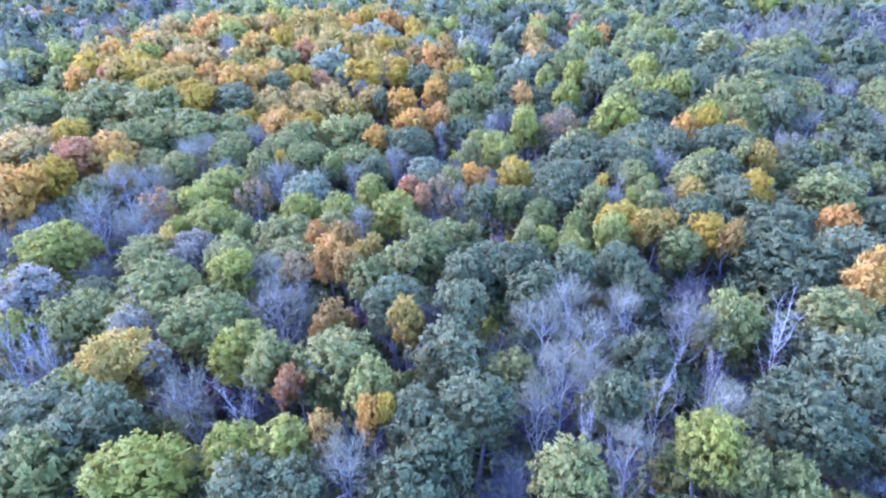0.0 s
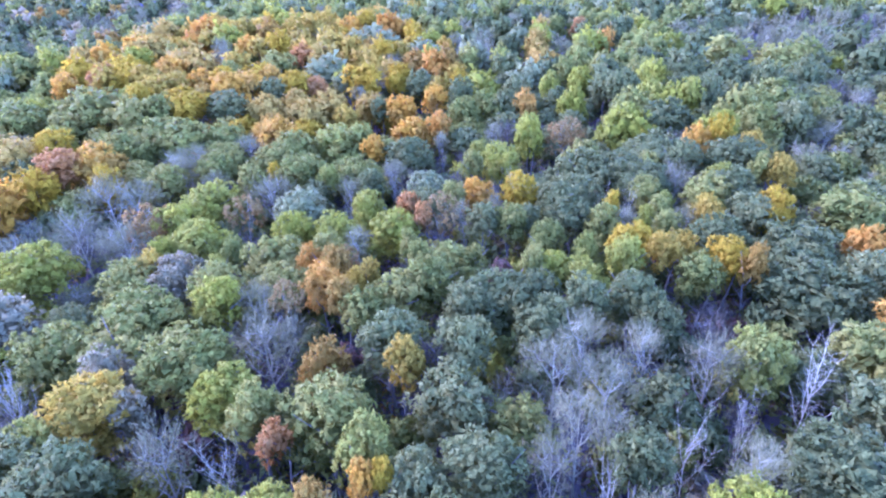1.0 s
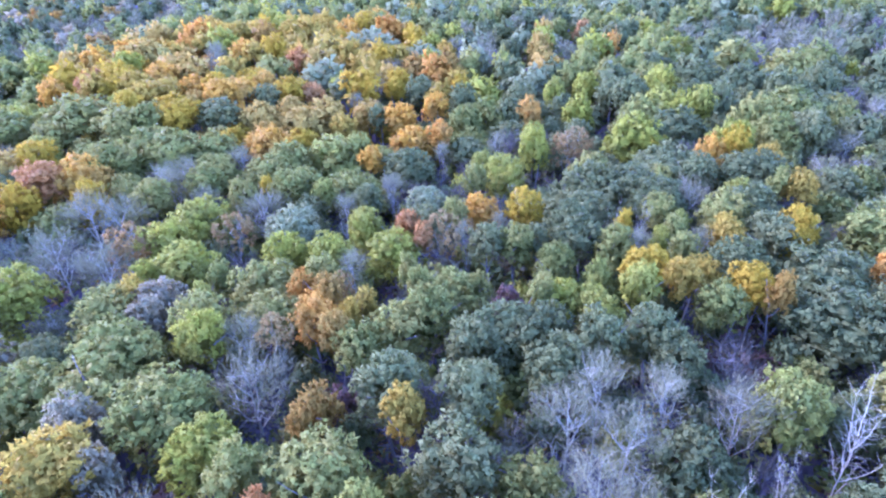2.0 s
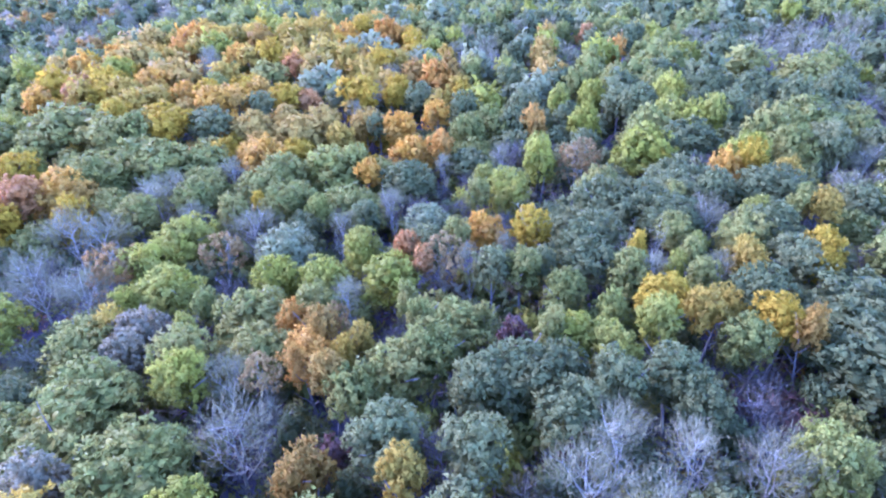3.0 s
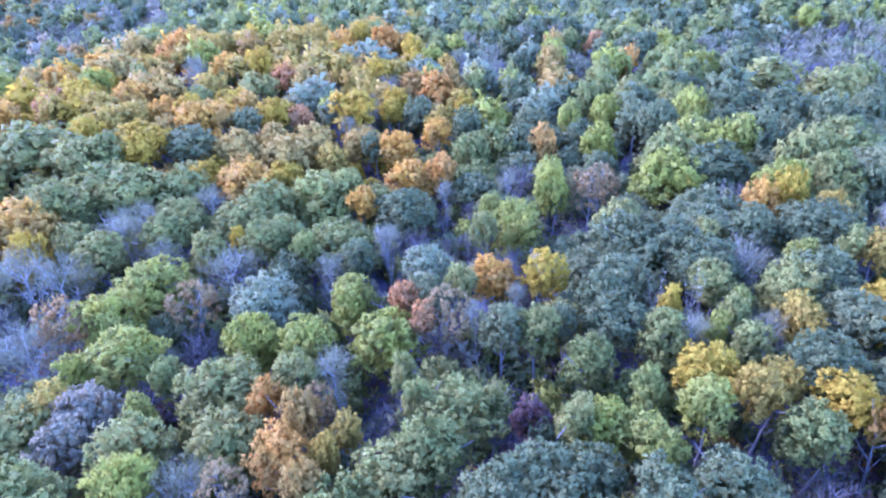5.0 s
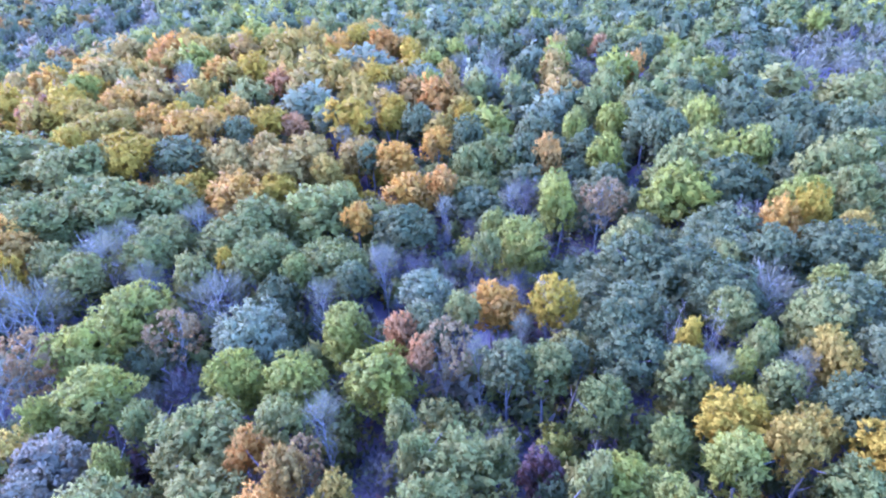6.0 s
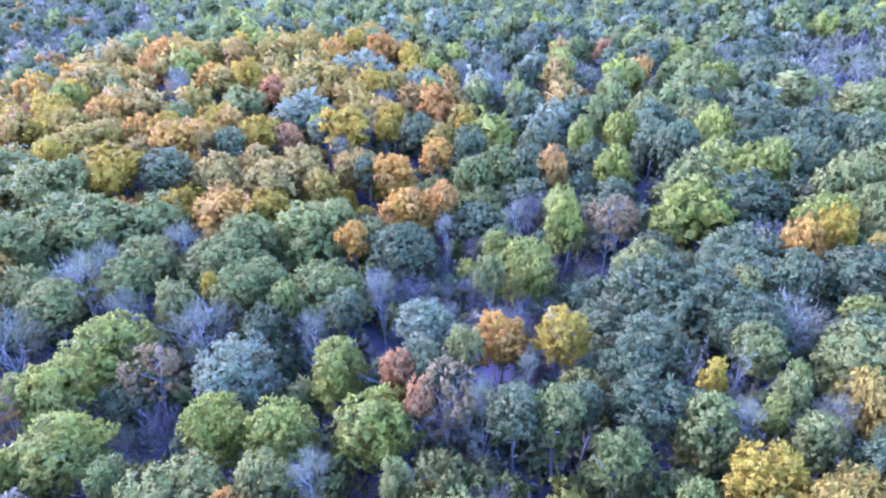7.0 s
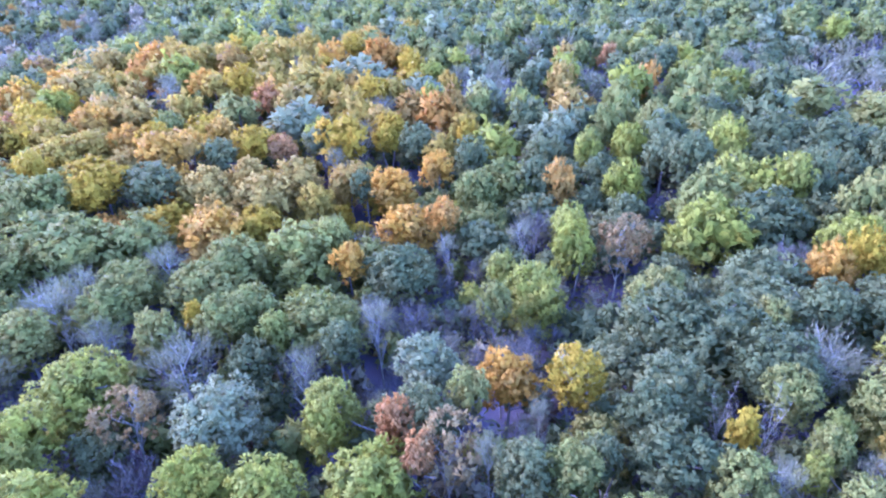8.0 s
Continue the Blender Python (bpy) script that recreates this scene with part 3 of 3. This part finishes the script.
plant("g", 12.6, 234.2, 5.1, deep=1.45)
plant("g", 93.1, 299.3, 8.0)
plant("g", 70.3, 303.2, 5.2)
plant("g", -1.6, 307.5, 6.4)
plant("p", 4.7, 38.3, 2.6)
plant("h", -33.5, 55.7, 2.2)
plant("h", -39.0, 62.8, 3.2)
plant("h", -62.6, 78.7, 5.1)
plant("h", -41.2, 85.0, 3.3)
plant("h", -41.3, 90.0, 4.2)
plant("k", -12.7, 68.3, 1.9)
plant("k", 7.5, 83.1, 2.5)
plant("k", 9.0, 89.1, 2.3)
plant("l", -28.1, 38.4, 4.4)
plant("l", -19.7, 40.4, 3.1)
plant("l", -15.3, 40.5, 3.0)
plant("l", -23.8, 57.0, 3.8)
plant("l", -30.6, 76.6, 3.5)
plant("l", 19.9, 80.9, 2.8)
plant("l", 15.9, 83.6, 3.5)
plant("l", 26.9, 85.3, 2.7)
plant("l", -35.0, 89.1, 1.8)
plant("l", -67.3, 94.9, 6.4)
plant("l", -46.3, 97.1, 2.1)
plant("l", 34.3, 99.9, 1.6)
plant("l", -41.2, 100.2, 4.6)
plant("l", -18.4, 101.7, 3.9)
plant("l", -25.8, 102.6, 4.0)
plant("l", -8.3, 102.8, 4.6)
plant("l", -48.6, 110.6, 4.7)
plant("l", -14.2, 110.8, 2.5)
plant("l", -13.8, 114.3, 3.5)
plant("l", 54.9, 116.9, 2.5)
plant("l", -45.9, 119.4, 5.5)
plant("l", 14.1, 139.9, 4.9, deep=1.45)
plant("l", 64.9, 143.1, 5.0, deep=1.45)
plant("l", 9.9, 146.3, 2.6, deep=1.45)
plant("l", 22.4, 150.0, 2.9, deep=1.45)
plant("l", 46.2, 152.8, 6.9, deep=1.45)
plant("l", 22.7, 155.4, 3.1, deep=1.45)
plant("l", 23.9, 161.8, 3.2, deep=1.45)
plant("l", 66.8, 164.4, 2.8, deep=1.45)
plant("l", 62.7, 166.4, 5.7, deep=1.45)
plant("l", 58.0, 170.7, 5.0, deep=1.45)
plant("l", 38.7, 176.3, 4.3, deep=1.45)
plant("l", 64.2, 186.9, 4.8, deep=1.45)
plant("l", 44.8, 194.0, 3.5, deep=1.45)
plant("l", 35.1, 194.1, 2.7, deep=1.45)
plant("l", 44.8, 197.8, 3.3, deep=1.45)
plant("l", 87.2, 239.3, 6.3, deep=1.45)
plant("l", -2.0, 239.6, 5.2)
plant("l", 0.3, 268.0, 4.4)
plant("l", -64.3, 297.0, 6.4)
plant("l", 83.9, 308.5, 6.8)
plant("l", 39.3, 417.6, 8.5)
plant("l", 23.2, 38.9, 3.2)
plant("m", -37.5, 55.8, 4.4)
plant("m", -4.9, 60.2, 2.0)
plant("m", -12.5, 80.1, 1.5)
plant("m", -10.9, 83.4, 1.6)
plant("m", 33.3, 87.1, 2.9)
plant("m", 37.8, 90.1, 2.3)
plant("m", -45.5, 90.4, 2.8)
plant("m", 45.8, 100.5, 2.6)
plant("m", 45.9, 103.2, 2.3)
plant("m", 65.7, 116.1, 3.2)
plant("m", 67.5, 131.7, 2.9, deep=1.45)
plant("m", -25.1, 172.9, 3.4)
plant("m", -81.6, 186.6, 4.9)
plant("m", -77.9, 193.2, 5.1)
plant("m", -89.0, 198.3, 4.9)
plant("m", -68.2, 226.0, 5.1)
plant("m", -23.8, 232.9, 5.7)
plant("m", -64.2, 244.4, 5.2)
plant("m", -38.1, 251.6, 6.3)
plant("m", -89.4, 263.0, 4.6)
plant("m", -119.3, 266.2, 7.9)
plant("m", -104.2, 277.6, 5.0)
plant("m", -81.3, 284.3, 6.2)
plant("m", -88.6, 285.3, 6.9)
plant("m", -63.4, 307.4, 7.2)
plant("m", -11.2, 348.4, 5.9)
plant("m", -233.8, 385.6, 5.9)
plant("n", -9.1, 37.7, 2.9)
plant("n", 16.0, 39.4, 2.5)
plant("n", 26.8, 44.1, 3.1)
plant("n", 9.0, 46.4, 2.9)
plant("n", 15.3, 49.1, 2.8)
plant("n", -27.5, 49.3, 3.6)
plant("n", 12.1, 50.6, 3.1)
plant("n", 16.6, 56.5, 3.7)
plant("n", 11.2, 59.5, 4.5)
plant("n", 30.5, 62.6, 4.2)
plant("n", 22.4, 63.0, 3.7)
plant("n", 15.6, 64.1, 4.0)
plant("n", -22.7, 69.1, 5.5)
plant("n", -25.1, 76.6, 3.1)
plant("n", -13.5, 93.3, 2.5)
plant("n", 30.9, 98.7, 2.4)
plant("n", 40.7, 99.4, 2.5)
plant("n", -56.2, 103.0, 5.1)
plant("n", 3.7, 103.9, 1.8)
plant("n", -67.0, 108.6, 5.6)
plant("n", 9.9, 109.8, 1.5)
plant("n", 46.0, 117.3, 4.9)
plant("n", -18.2, 120.5, 2.8)
plant("n", -61.7, 122.5, 5.4)
plant("n", -68.1, 122.6, 5.6)
plant("n", -34.5, 123.5, 5.4)
plant("n", -47.7, 129.5, 3.2)
plant("n", -9.7, 131.8, 3.0)
plant("n", -57.0, 135.4, 5.6)
plant("n", -54.5, 139.6, 3.5)
plant("n", -45.1, 147.0, 3.6)
plant("n", 1.0, 153.8, 2.4)
plant("n", 14.6, 157.6, 3.1)
plant("n", -23.4, 194.4, 3.1)
plant("n", -0.6, 207.5, 3.3)
plant("n", -19.4, 211.1, 5.1)
plant("n", -14.6, 230.8, 4.7)
plant("n", -76.4, 234.1, 3.6)
plant("n", -77.7, 239.6, 4.1)
plant("n", 139.9, 250.3, 5.6)
plant("n", 21.7, 251.1, 4.1)
plant("n", 9.3, 259.5, 4.3)
plant("n", 126.9, 271.6, 5.6)
plant("n", -44.4, 273.4, 5.6)
plant("n", 146.9, 280.5, 5.6)
plant("n", -34.9, 313.9, 5.3)
plant("n", -57.5, 346.8, 5.5)
plant("n", -113.6, 347.0, 4.4)
plant("n", -211.8, 364.7, 5.6)
plant("n", -49.6, 399.8, 5.6)
plant("o", -7.8, 43.0, 1.4)
plant("o", 58.9, 71.0, 3.4)
plant("o", 64.1, 76.3, 2.6)
plant("o", 7.3, 118.7, 3.8)
plant("o", -89.9, 119.9, 5.8, deep=1.5)
plant("o", 58.1, 137.6, 3.5, deep=1.45)
plant("o", -77.6, 140.2, 6.4, deep=1.5)
plant("o", -15.9, 150.2, 2.9)
plant("o", -41.9, 160.9, 6.5)
plant("o", -6.3, 164.0, 4.8)
plant("o", -10.7, 178.1, 4.9)
plant("o", -0.2, 187.6, 3.4)
plant("o", -61.3, 189.3, 4.9)
plant("o", -110.6, 192.6, 3.7)
plant("o", -57.0, 193.5, 4.9)
plant("o", -71.0, 196.1, 4.6)
plant("o", -52.3, 205.1, 3.4)
plant("o", -85.1, 208.9, 5.5)
plant("o", -47.3, 238.9, 6.0)
plant("o", -70.4, 250.3, 4.8)
plant("o", -27.1, 332.6, 5.8)
plant("o", -29.5, 369.9, 6.3)
plant("p", -50.7, 60.6, 5.1)
plant("p", 36.7, 75.1, 4.9)
plant("p", 38.6, 79.1, 3.5)
plant("p", -7.8, 90.4, 3.0)
plant("p", 4.2, 92.8, 3.4)
plant("p", 68.4, 122.6, 3.9)
plant("p", 54.7, 128.3, 3.3)
plant("p", 4.3, 128.9, 2.5)
plant("p", -3.6, 130.0, 4.5)
plant("p", 4.4, 139.1, 2.6)
plant("p", 0.3, 148.7, 2.4)
plant("p", 5.8, 153.1, 2.4)
plant("p", -8.4, 196.1, 3.1)
plant("p", 109.3, 222.9, 5.6)
plant("p", 136.2, 229.3, 5.6)
plant("p", 43.8, 243.1, 5.1)
plant("q", -21.0, 75.5, 2.1)
plant("q", -14.6, 87.8, 2.0)
plant("q", -54.0, 108.9, 4.3)
plant("q", -38.0, 114.7, 3.3)
plant("q", 30.2, 151.0, 4.0)
plant("q", 33.3, 154.7, 3.7)
plant("r", -16.5, 48.9, 1.5)
plant("r", -3.4, 104.3, 1.8)
plant("q", -0.2, 105.8, 3.6)
plant("r", -5.9, 109.8, 2.5)
plant("r", -83.5, 134.8, 4.6)
plant("r", -36.7, 198.3, 3.2)
plant("r", -104.6, 203.4, 4.7)
plant("r", -105.2, 208.7, 4.3)
plant("r", -47.3, 231.4, 4.3)
plant("r", 64.8, 290.3, 3.7)
plant("s", -16.7, 79.7, 3.0)
plant("s", -20.8, 89.6, 2.1)
plant("s", 66.4, 90.0, 3.4)
plant("s", 0.7, 163.5, 3.2)
plant("s", 25.6, 179.9, 3.6, deep=1.45)
plant("s", 64.8, 246.2, 4.2, deep=1.45)
plant("t", -100.4, 143.5, 7.6)
plant("t", -36.3, 176.3, 6.4)
plant("t", -47.9, 177.5, 5.8)
plant("t", -19.4, 182.8, 4.4)
plant("t", -40.3, 182.8, 3.7)
plant("t", -30.6, 182.9, 5.1)
plant("t", -77.3, 215.2, 5.8)
plant("t", -83.9, 218.0, 4.8)
plant("t", -120.9, 237.2, 5.6)
plant("t", -104.3, 243.6, 5.5)
plant("t", 39.8, 252.6, 4.2, deep=1.45)
plant("t", -129.9, 297.9, 6.9)
plant("v", -7.9, 47.2, 2.6)
plant("v", -40.9, 52.3, 2.6)
plant("v", 35.7, 62.9, 4.3, deep=1.45)
plant("v", 21.7, 88.5, 1.7)
plant("v", 39.6, 105.2, 1.7)
plant("v", -23.9, 130.2, 2.5)
plant("v", -24.5, 154.2, 6.7)
plant("v", -19.6, 157.5, 3.1)
plant("v", 36.5, 198.9, 3.2, deep=1.45)
plant("v", 25.1, 230.2, 2.5, deep=1.45)
plant("v", 24.8, 235.9, 3.9, deep=1.45)
plant("w", -11.5, 41.1, 1.6)
plant("w", -14.1, 62.5, 2.7)
plant("w", -13.8, 75.2, 2.0)
plant("w", 44.9, 82.5, 1.9)
plant("w", -16.0, 84.9, 2.6)
plant("y", -6.0, 42.9, 1.1)
plant("y", 42.9, 86.5, 3.8)
plant("y", 30.1, 91.5, 3.7)
plant("y", 56.4, 99.7, 2.3)
plant("y", 59.0, 104.1, 3.6)
plant("y", 30.5, 105.9, 1.5)
half_bare = plant("y", 15.4, 116.5, 3.8)
tagged(half_bare, "golden maple with bare pale limbs showing through its leaves")
for limb in bare_of("d", True, 1)[1][2:]:
    hang("limb", limb, half_bare, (0, 0, 0.9), (0.95, 0.95, 1.04), 0.7)
plant("y", -85.7, 127.9, 5.2, deep=1.5)
plant("y", -71.4, 130.4, 3.6, deep=1.5)
plant("y", -36.2, 133.6, 1.5)
plant("y", 64.1, 138.6, 2.9, deep=1.45)
plant("y", -90.1, 146.0, 4.1)
plant("y", -67.4, 169.4, 3.8)
plant("y", -68.5, 175.9, 6.0)
plant("y", -83.0, 178.8, 4.2)
plant("y", -63.9, 194.7, 4.5)
plant("y", -43.6, 199.0, 5.3)
plant("y", -94.3, 201.5, 6.4)
plant("y", -12.2, 208.1, 3.6)
plant("y", -57.4, 208.5, 6.5)
plant("y", -99.5, 210.6, 4.8)
plant("y", 7.8, 212.0, 3.0, deep=1.45)
plant("y", -12.1, 212.1, 3.4)
plant("y", -73.1, 294.7, 8.1)
plant("y", -10.5, 342.7, 4.0)


# ---- the wood between them ----
def on_hill(x, y):
    """The golden hill beyond the valley."""
    return ((x + 57) / 68) ** 2 + ((y - 236) / 78) ** 2 < 1


def tones(x, y):
    """Which kinds grow in this part of the wood."""
    if on_hill(x, y):
        return "yyyymmmmmooottwtlsgn"
    # mostly pale kinds, chosen so leaf colour imitates brighter, hazy light here
    if ((x - 12) / 50) ** 2 + ((y - 262) / 62) ** 2 < 1:
        return "cccllggbbnmnt"
    if ((x - 152) / 52) ** 2 + ((y - 258) / 52) ** 2 < 1:
        return "nnnnppnbgb"
    if ((x + 225) / 95) ** 2 + ((y - 345) / 105) ** 2 < 1:
        return "nnnnpbbhwbg"
    if ((x - 2) / 22) ** 2 + ((y - 128) / 14) ** 2 < 1:
        return "ppnn"
    if ((x + 62) / 34) ** 2 + ((y - 112) / 14) ** 2 < 1:
        return "nnnnbp"
    if y > 205:
        return "bbgggggggglc" if x < 0 else "bbbbbgggglc"
    # mostly blue-green oaks; their darker leaves also stand in for dimmer light
    if x > 18:
        return "bbbbbbbbbggnpp"
    if x < -20 and y > 110:
        return "bbggggggggglvn"
    return "bbbbggggggggglnnp"


# open hollows in the canopy, where only low brush grows: x, y, radius
HOLLOWS = [
    (23.6, 143.8, 6.4),
    (40.3, 164.1, 4.2),
    (47.0, 180.9, 4.1),
    (-21.6, 120.0, 3.5),
    (-34.1, 113.9, 3.5),
    (-34.8, 103.5, 3.7),
    (-30.2, 101.1, 3.1),
    (-7.4, 90.7, 3.9),
    (10.3, 81.7, 2.5),
    (-9.2, 75.4, 2.5),
    (-2.7, 76.3, 2.5),
    (-54.8, 102.8, 4.1),
    (-33.5, 90.2, 2.5),
    (-44.7, 84.9, 2.7),
    (82.9, 165.4, 4.1),
    (41.4, 55.7, 5.7),
    (14.7, 37.6, 2.5),
    (-37.5, 66.1, 2.5),
    (-27.0, 54.7, 2.5),
    (-9.7, 99.0, 2.8),
    (-66.1, 107.0, 4.4),
    (1.7, 39.7, 2.5),
    (-30.8, 56.3, 2.5),
    (44.0, 171.5, 5.3),
    (16.5, 129.5, 3.9),
    (-51.3, 130.2, 3.5),
    (2.6, 124.4, 2.7),
    (23.4, 120.9, 2.7),
    (-19.0, 109.1, 2.5),
]


def in_hollow(x, y):
    return any((x - a) ** 2 + (y - b) ** 2 < 1.5 * c * c for a, b, c in HOLLOWS)


def in_view(x, y):
    return -14 < y < 190 and abs(x) < 0.78 * max(y, 12) + 18


def room_left(x, y, r, squeeze):
    p = np.array(PLANTED)
    return bool((np.hypot(p[:, 0] - x, p[:, 1] - y) > squeeze * (p[:, 2] + r)).all())


FILL = random.Random(9)
LOW = []  # small trees under the others: kind, x, y, radius, height
for size in (4.8, 4.0, 3.2, 2.5):
    step = size * 1.25
    for i in range(int(206 / step) + 1):
        for j in range(-int(170 / step), int(170 / step) + 1):
            x, y = (j + FILL.uniform(-.5, .5)) * step, -14 + (i + FILL.uniform(-.5, .5)) * step
            r = size * FILL.uniform(0.85, 1.15)
            kind = FILL.choice(tones(x, y))
            if size < 3.5:
                kind = {"b": "u", "g": "i"}.get(kind, kind)
            hollow = in_hollow(x, y)
            if hollow and (size > 3 or kind not in "unp"):
                continue
            if hollow and in_view(x, y) and room_left(x, y, r, 0.8):
                plant(kind, x, y, r, TREE * FILL.uniform(0.22, 0.38))
            elif not hollow and in_view(x, y) and room_left(x, y, r, 0.6 if size < 3 else 0.76):
                tall = TREE * (FILL.uniform(0.4, 0.6) if size < 3.5 else FILL.uniform(0.62, 0.86))
                if kind in "ui" and not 28 < y < 104:
                    LOW.append(({"u": "b", "i": "g"}[kind], x, y, r, tall))
                    PLANTED.append((x, y, r))
                else:
                    plant(kind, x, y, r, tall)


# ---- the far wood and the understorey, each one mass of trees ----
def joined_wood(name, label, trees, seed):
    """One mesh of crowns. trees: kind, shapes, x, y, radius, half height of the crown, height."""
    rng = np.random.default_rng(seed)
    kinds = [k for k in LEAVES if k not in "ui"]
    verts, norms, tris, mats, base = [], [], [], [], 0
    for kind, shapes, x, y, r, half, tall in trees:
        v, n, t = shapes[rng.integers(len(shapes))]
        a = rng.uniform(0, 6.28)
        c, s = math.cos(a), math.sin(a)
        turn = np.array([[c, s, 0], [-s, c, 0], [0, 0, 1]])
        verts.append(v @ turn * np.array([r, r, half]) + np.array([x, y, float(ground_z(x, y)) + tall - half]))
        norms.append(n @ turn)
        tris.append(t + base)
        mats.append(np.full(len(t), kinds.index(kind)))
        base += len(v)
    me = soft_mesh(name, np.concatenate(verts), np.concatenate(norms), np.concatenate(tris), [LEAVES[k] for k in kinds])
    me.polygons.foreach_set("material_index", np.concatenate(mats).astype(np.int32))
    tagged(new(name, me), label, "woodland", kind="stuff")


def far_wood():
    """Tall trees that stand clear of each other, and lower ones between them."""
    rng = np.random.default_rng(77)
    step = 11.0
    spots = [((j + 0.5 * (i % 2) + rng.uniform(-.36, .36)) * step, -43 + (i + rng.uniform(-.36, .36)) * step, True)
             for i in range(int(530 / step)) for j in range(-36, 37)]
    spots += [((j + rng.uniform(-.4, .4)) * 9.5, -40 + (i + rng.uniform(-.4, .4)) * 9.5, False) for i in range(50) for j in range(-34, 35)]
    trees = []
    for x, y, high in spots:
        r = rng.uniform(3.8, 6.6) if high else rng.uniform(2.8, 4.4)
        if abs(x) > max(0.77 * y + 30, 84) or in_view(x, y) or (y < 360 and not room_left(x, y, r, 0.58 if on_hill(x, y) else 0.72 if high else 0.5)):
            continue
        PLANTED.append((x, y, r))
        letters = tones(x, y)
        kind = letters[rng.integers(len(letters))]
        tall = TREE * (rng.uniform(0.86, 1.2) if high else rng.uniform(0.45, 0.68))
        shapes = FUZZ_FAR if kind in "np" else SHAPES_LAST if y > 310 else SHAPES_FAR if high else SHAPES_LOW
        trees.append((kind, shapes, x, y, r, min(r * rng.uniform(0.9, 1.2), 0.48 * tall), tall))
    joined_wood("far_wood", "distant autumn wood of green, grey and golden tree crowns", trees, 78)


def brush():
    """Low trees and bushes in the gaps between the crowns."""
    rng = np.random.default_rng(83)
    p = np.array(PLANTED)
    out = []
    for i in range(52):
        for j in range(-40, 41):
            x, y = (j + rng.uniform(-.4, .4)) * 4.6, 26 + (i + rng.uniform(-.4, .4)) * 4.6
            if abs(x) < 0.76 * y + 10 and (np.hypot(p[:, 0] - x, p[:, 1] - y) > 0.85 * p[:, 2]).all():
                kind = "bbbbggpphk"[rng.integers(10)]
                out.append((kind, FUZZ_FAR if kind == "p" else SHAPES_BRUSH, x, y, rng.uniform(2.0, 3.4), rng.uniform(1.7, 2.8), rng.uniform(3.0, 6.5)))
    return out


joined_wood("brush", "dark bushes and saplings in the gaps of the wood", brush(), 84)
joined_wood("understorey", "low green trees filling the gaps under the taller wood",
            [(kind, SHAPES_LOW, x, y, r, max(r, 2.6), tall) for kind, x, y, r, tall in LOW], 79)
far_wood()


# ---- brush under the trees ----
def undergrowth():
    rng = np.random.default_rng(12)
    n = 4000
    y = rng.uniform(22, 185, n)
    x = rng.uniform(-1, 1, n) * (0.76 * y + 14)
    size = rng.uniform(1.0, 4.6, n)
    per = 26
    d = unit(rng.normal(size=(n, per, 3)) * np.array([1, 1, 0.7]) + np.array([0, 0, 0.5]))
    at = np.stack([x, y, ground_z(x, y) + size * 0.3], -1)[:, None] + d * size[:, None, None] * rng.uniform(0.4, 1.0, (n, per, 1))
    v, q = blades(rng, at.reshape(-1, 3), unit(rng.normal(size=(n * per, 3))), d.reshape(-1, 3), 0.56, 0.3)
    me = bpy.data.meshes.new("undergrowth")
    me.from_pydata(v.tolist(), [], q.tolist())
    mats = ("g", "b", "p", "w", "k")
    for k in mats:
        me.materials.append(LEAVES[k])
    me.polygons.foreach_set("material_index", np.repeat(rng.choice(len(mats), n, p=(.1, .55, .25, .05, .05)), per).astype(np.int32))
    me.update()
    tagged(new("undergrowth", me), "low brush and saplings on the woodland floor", "undergrowth", kind="stuff")


undergrowth()
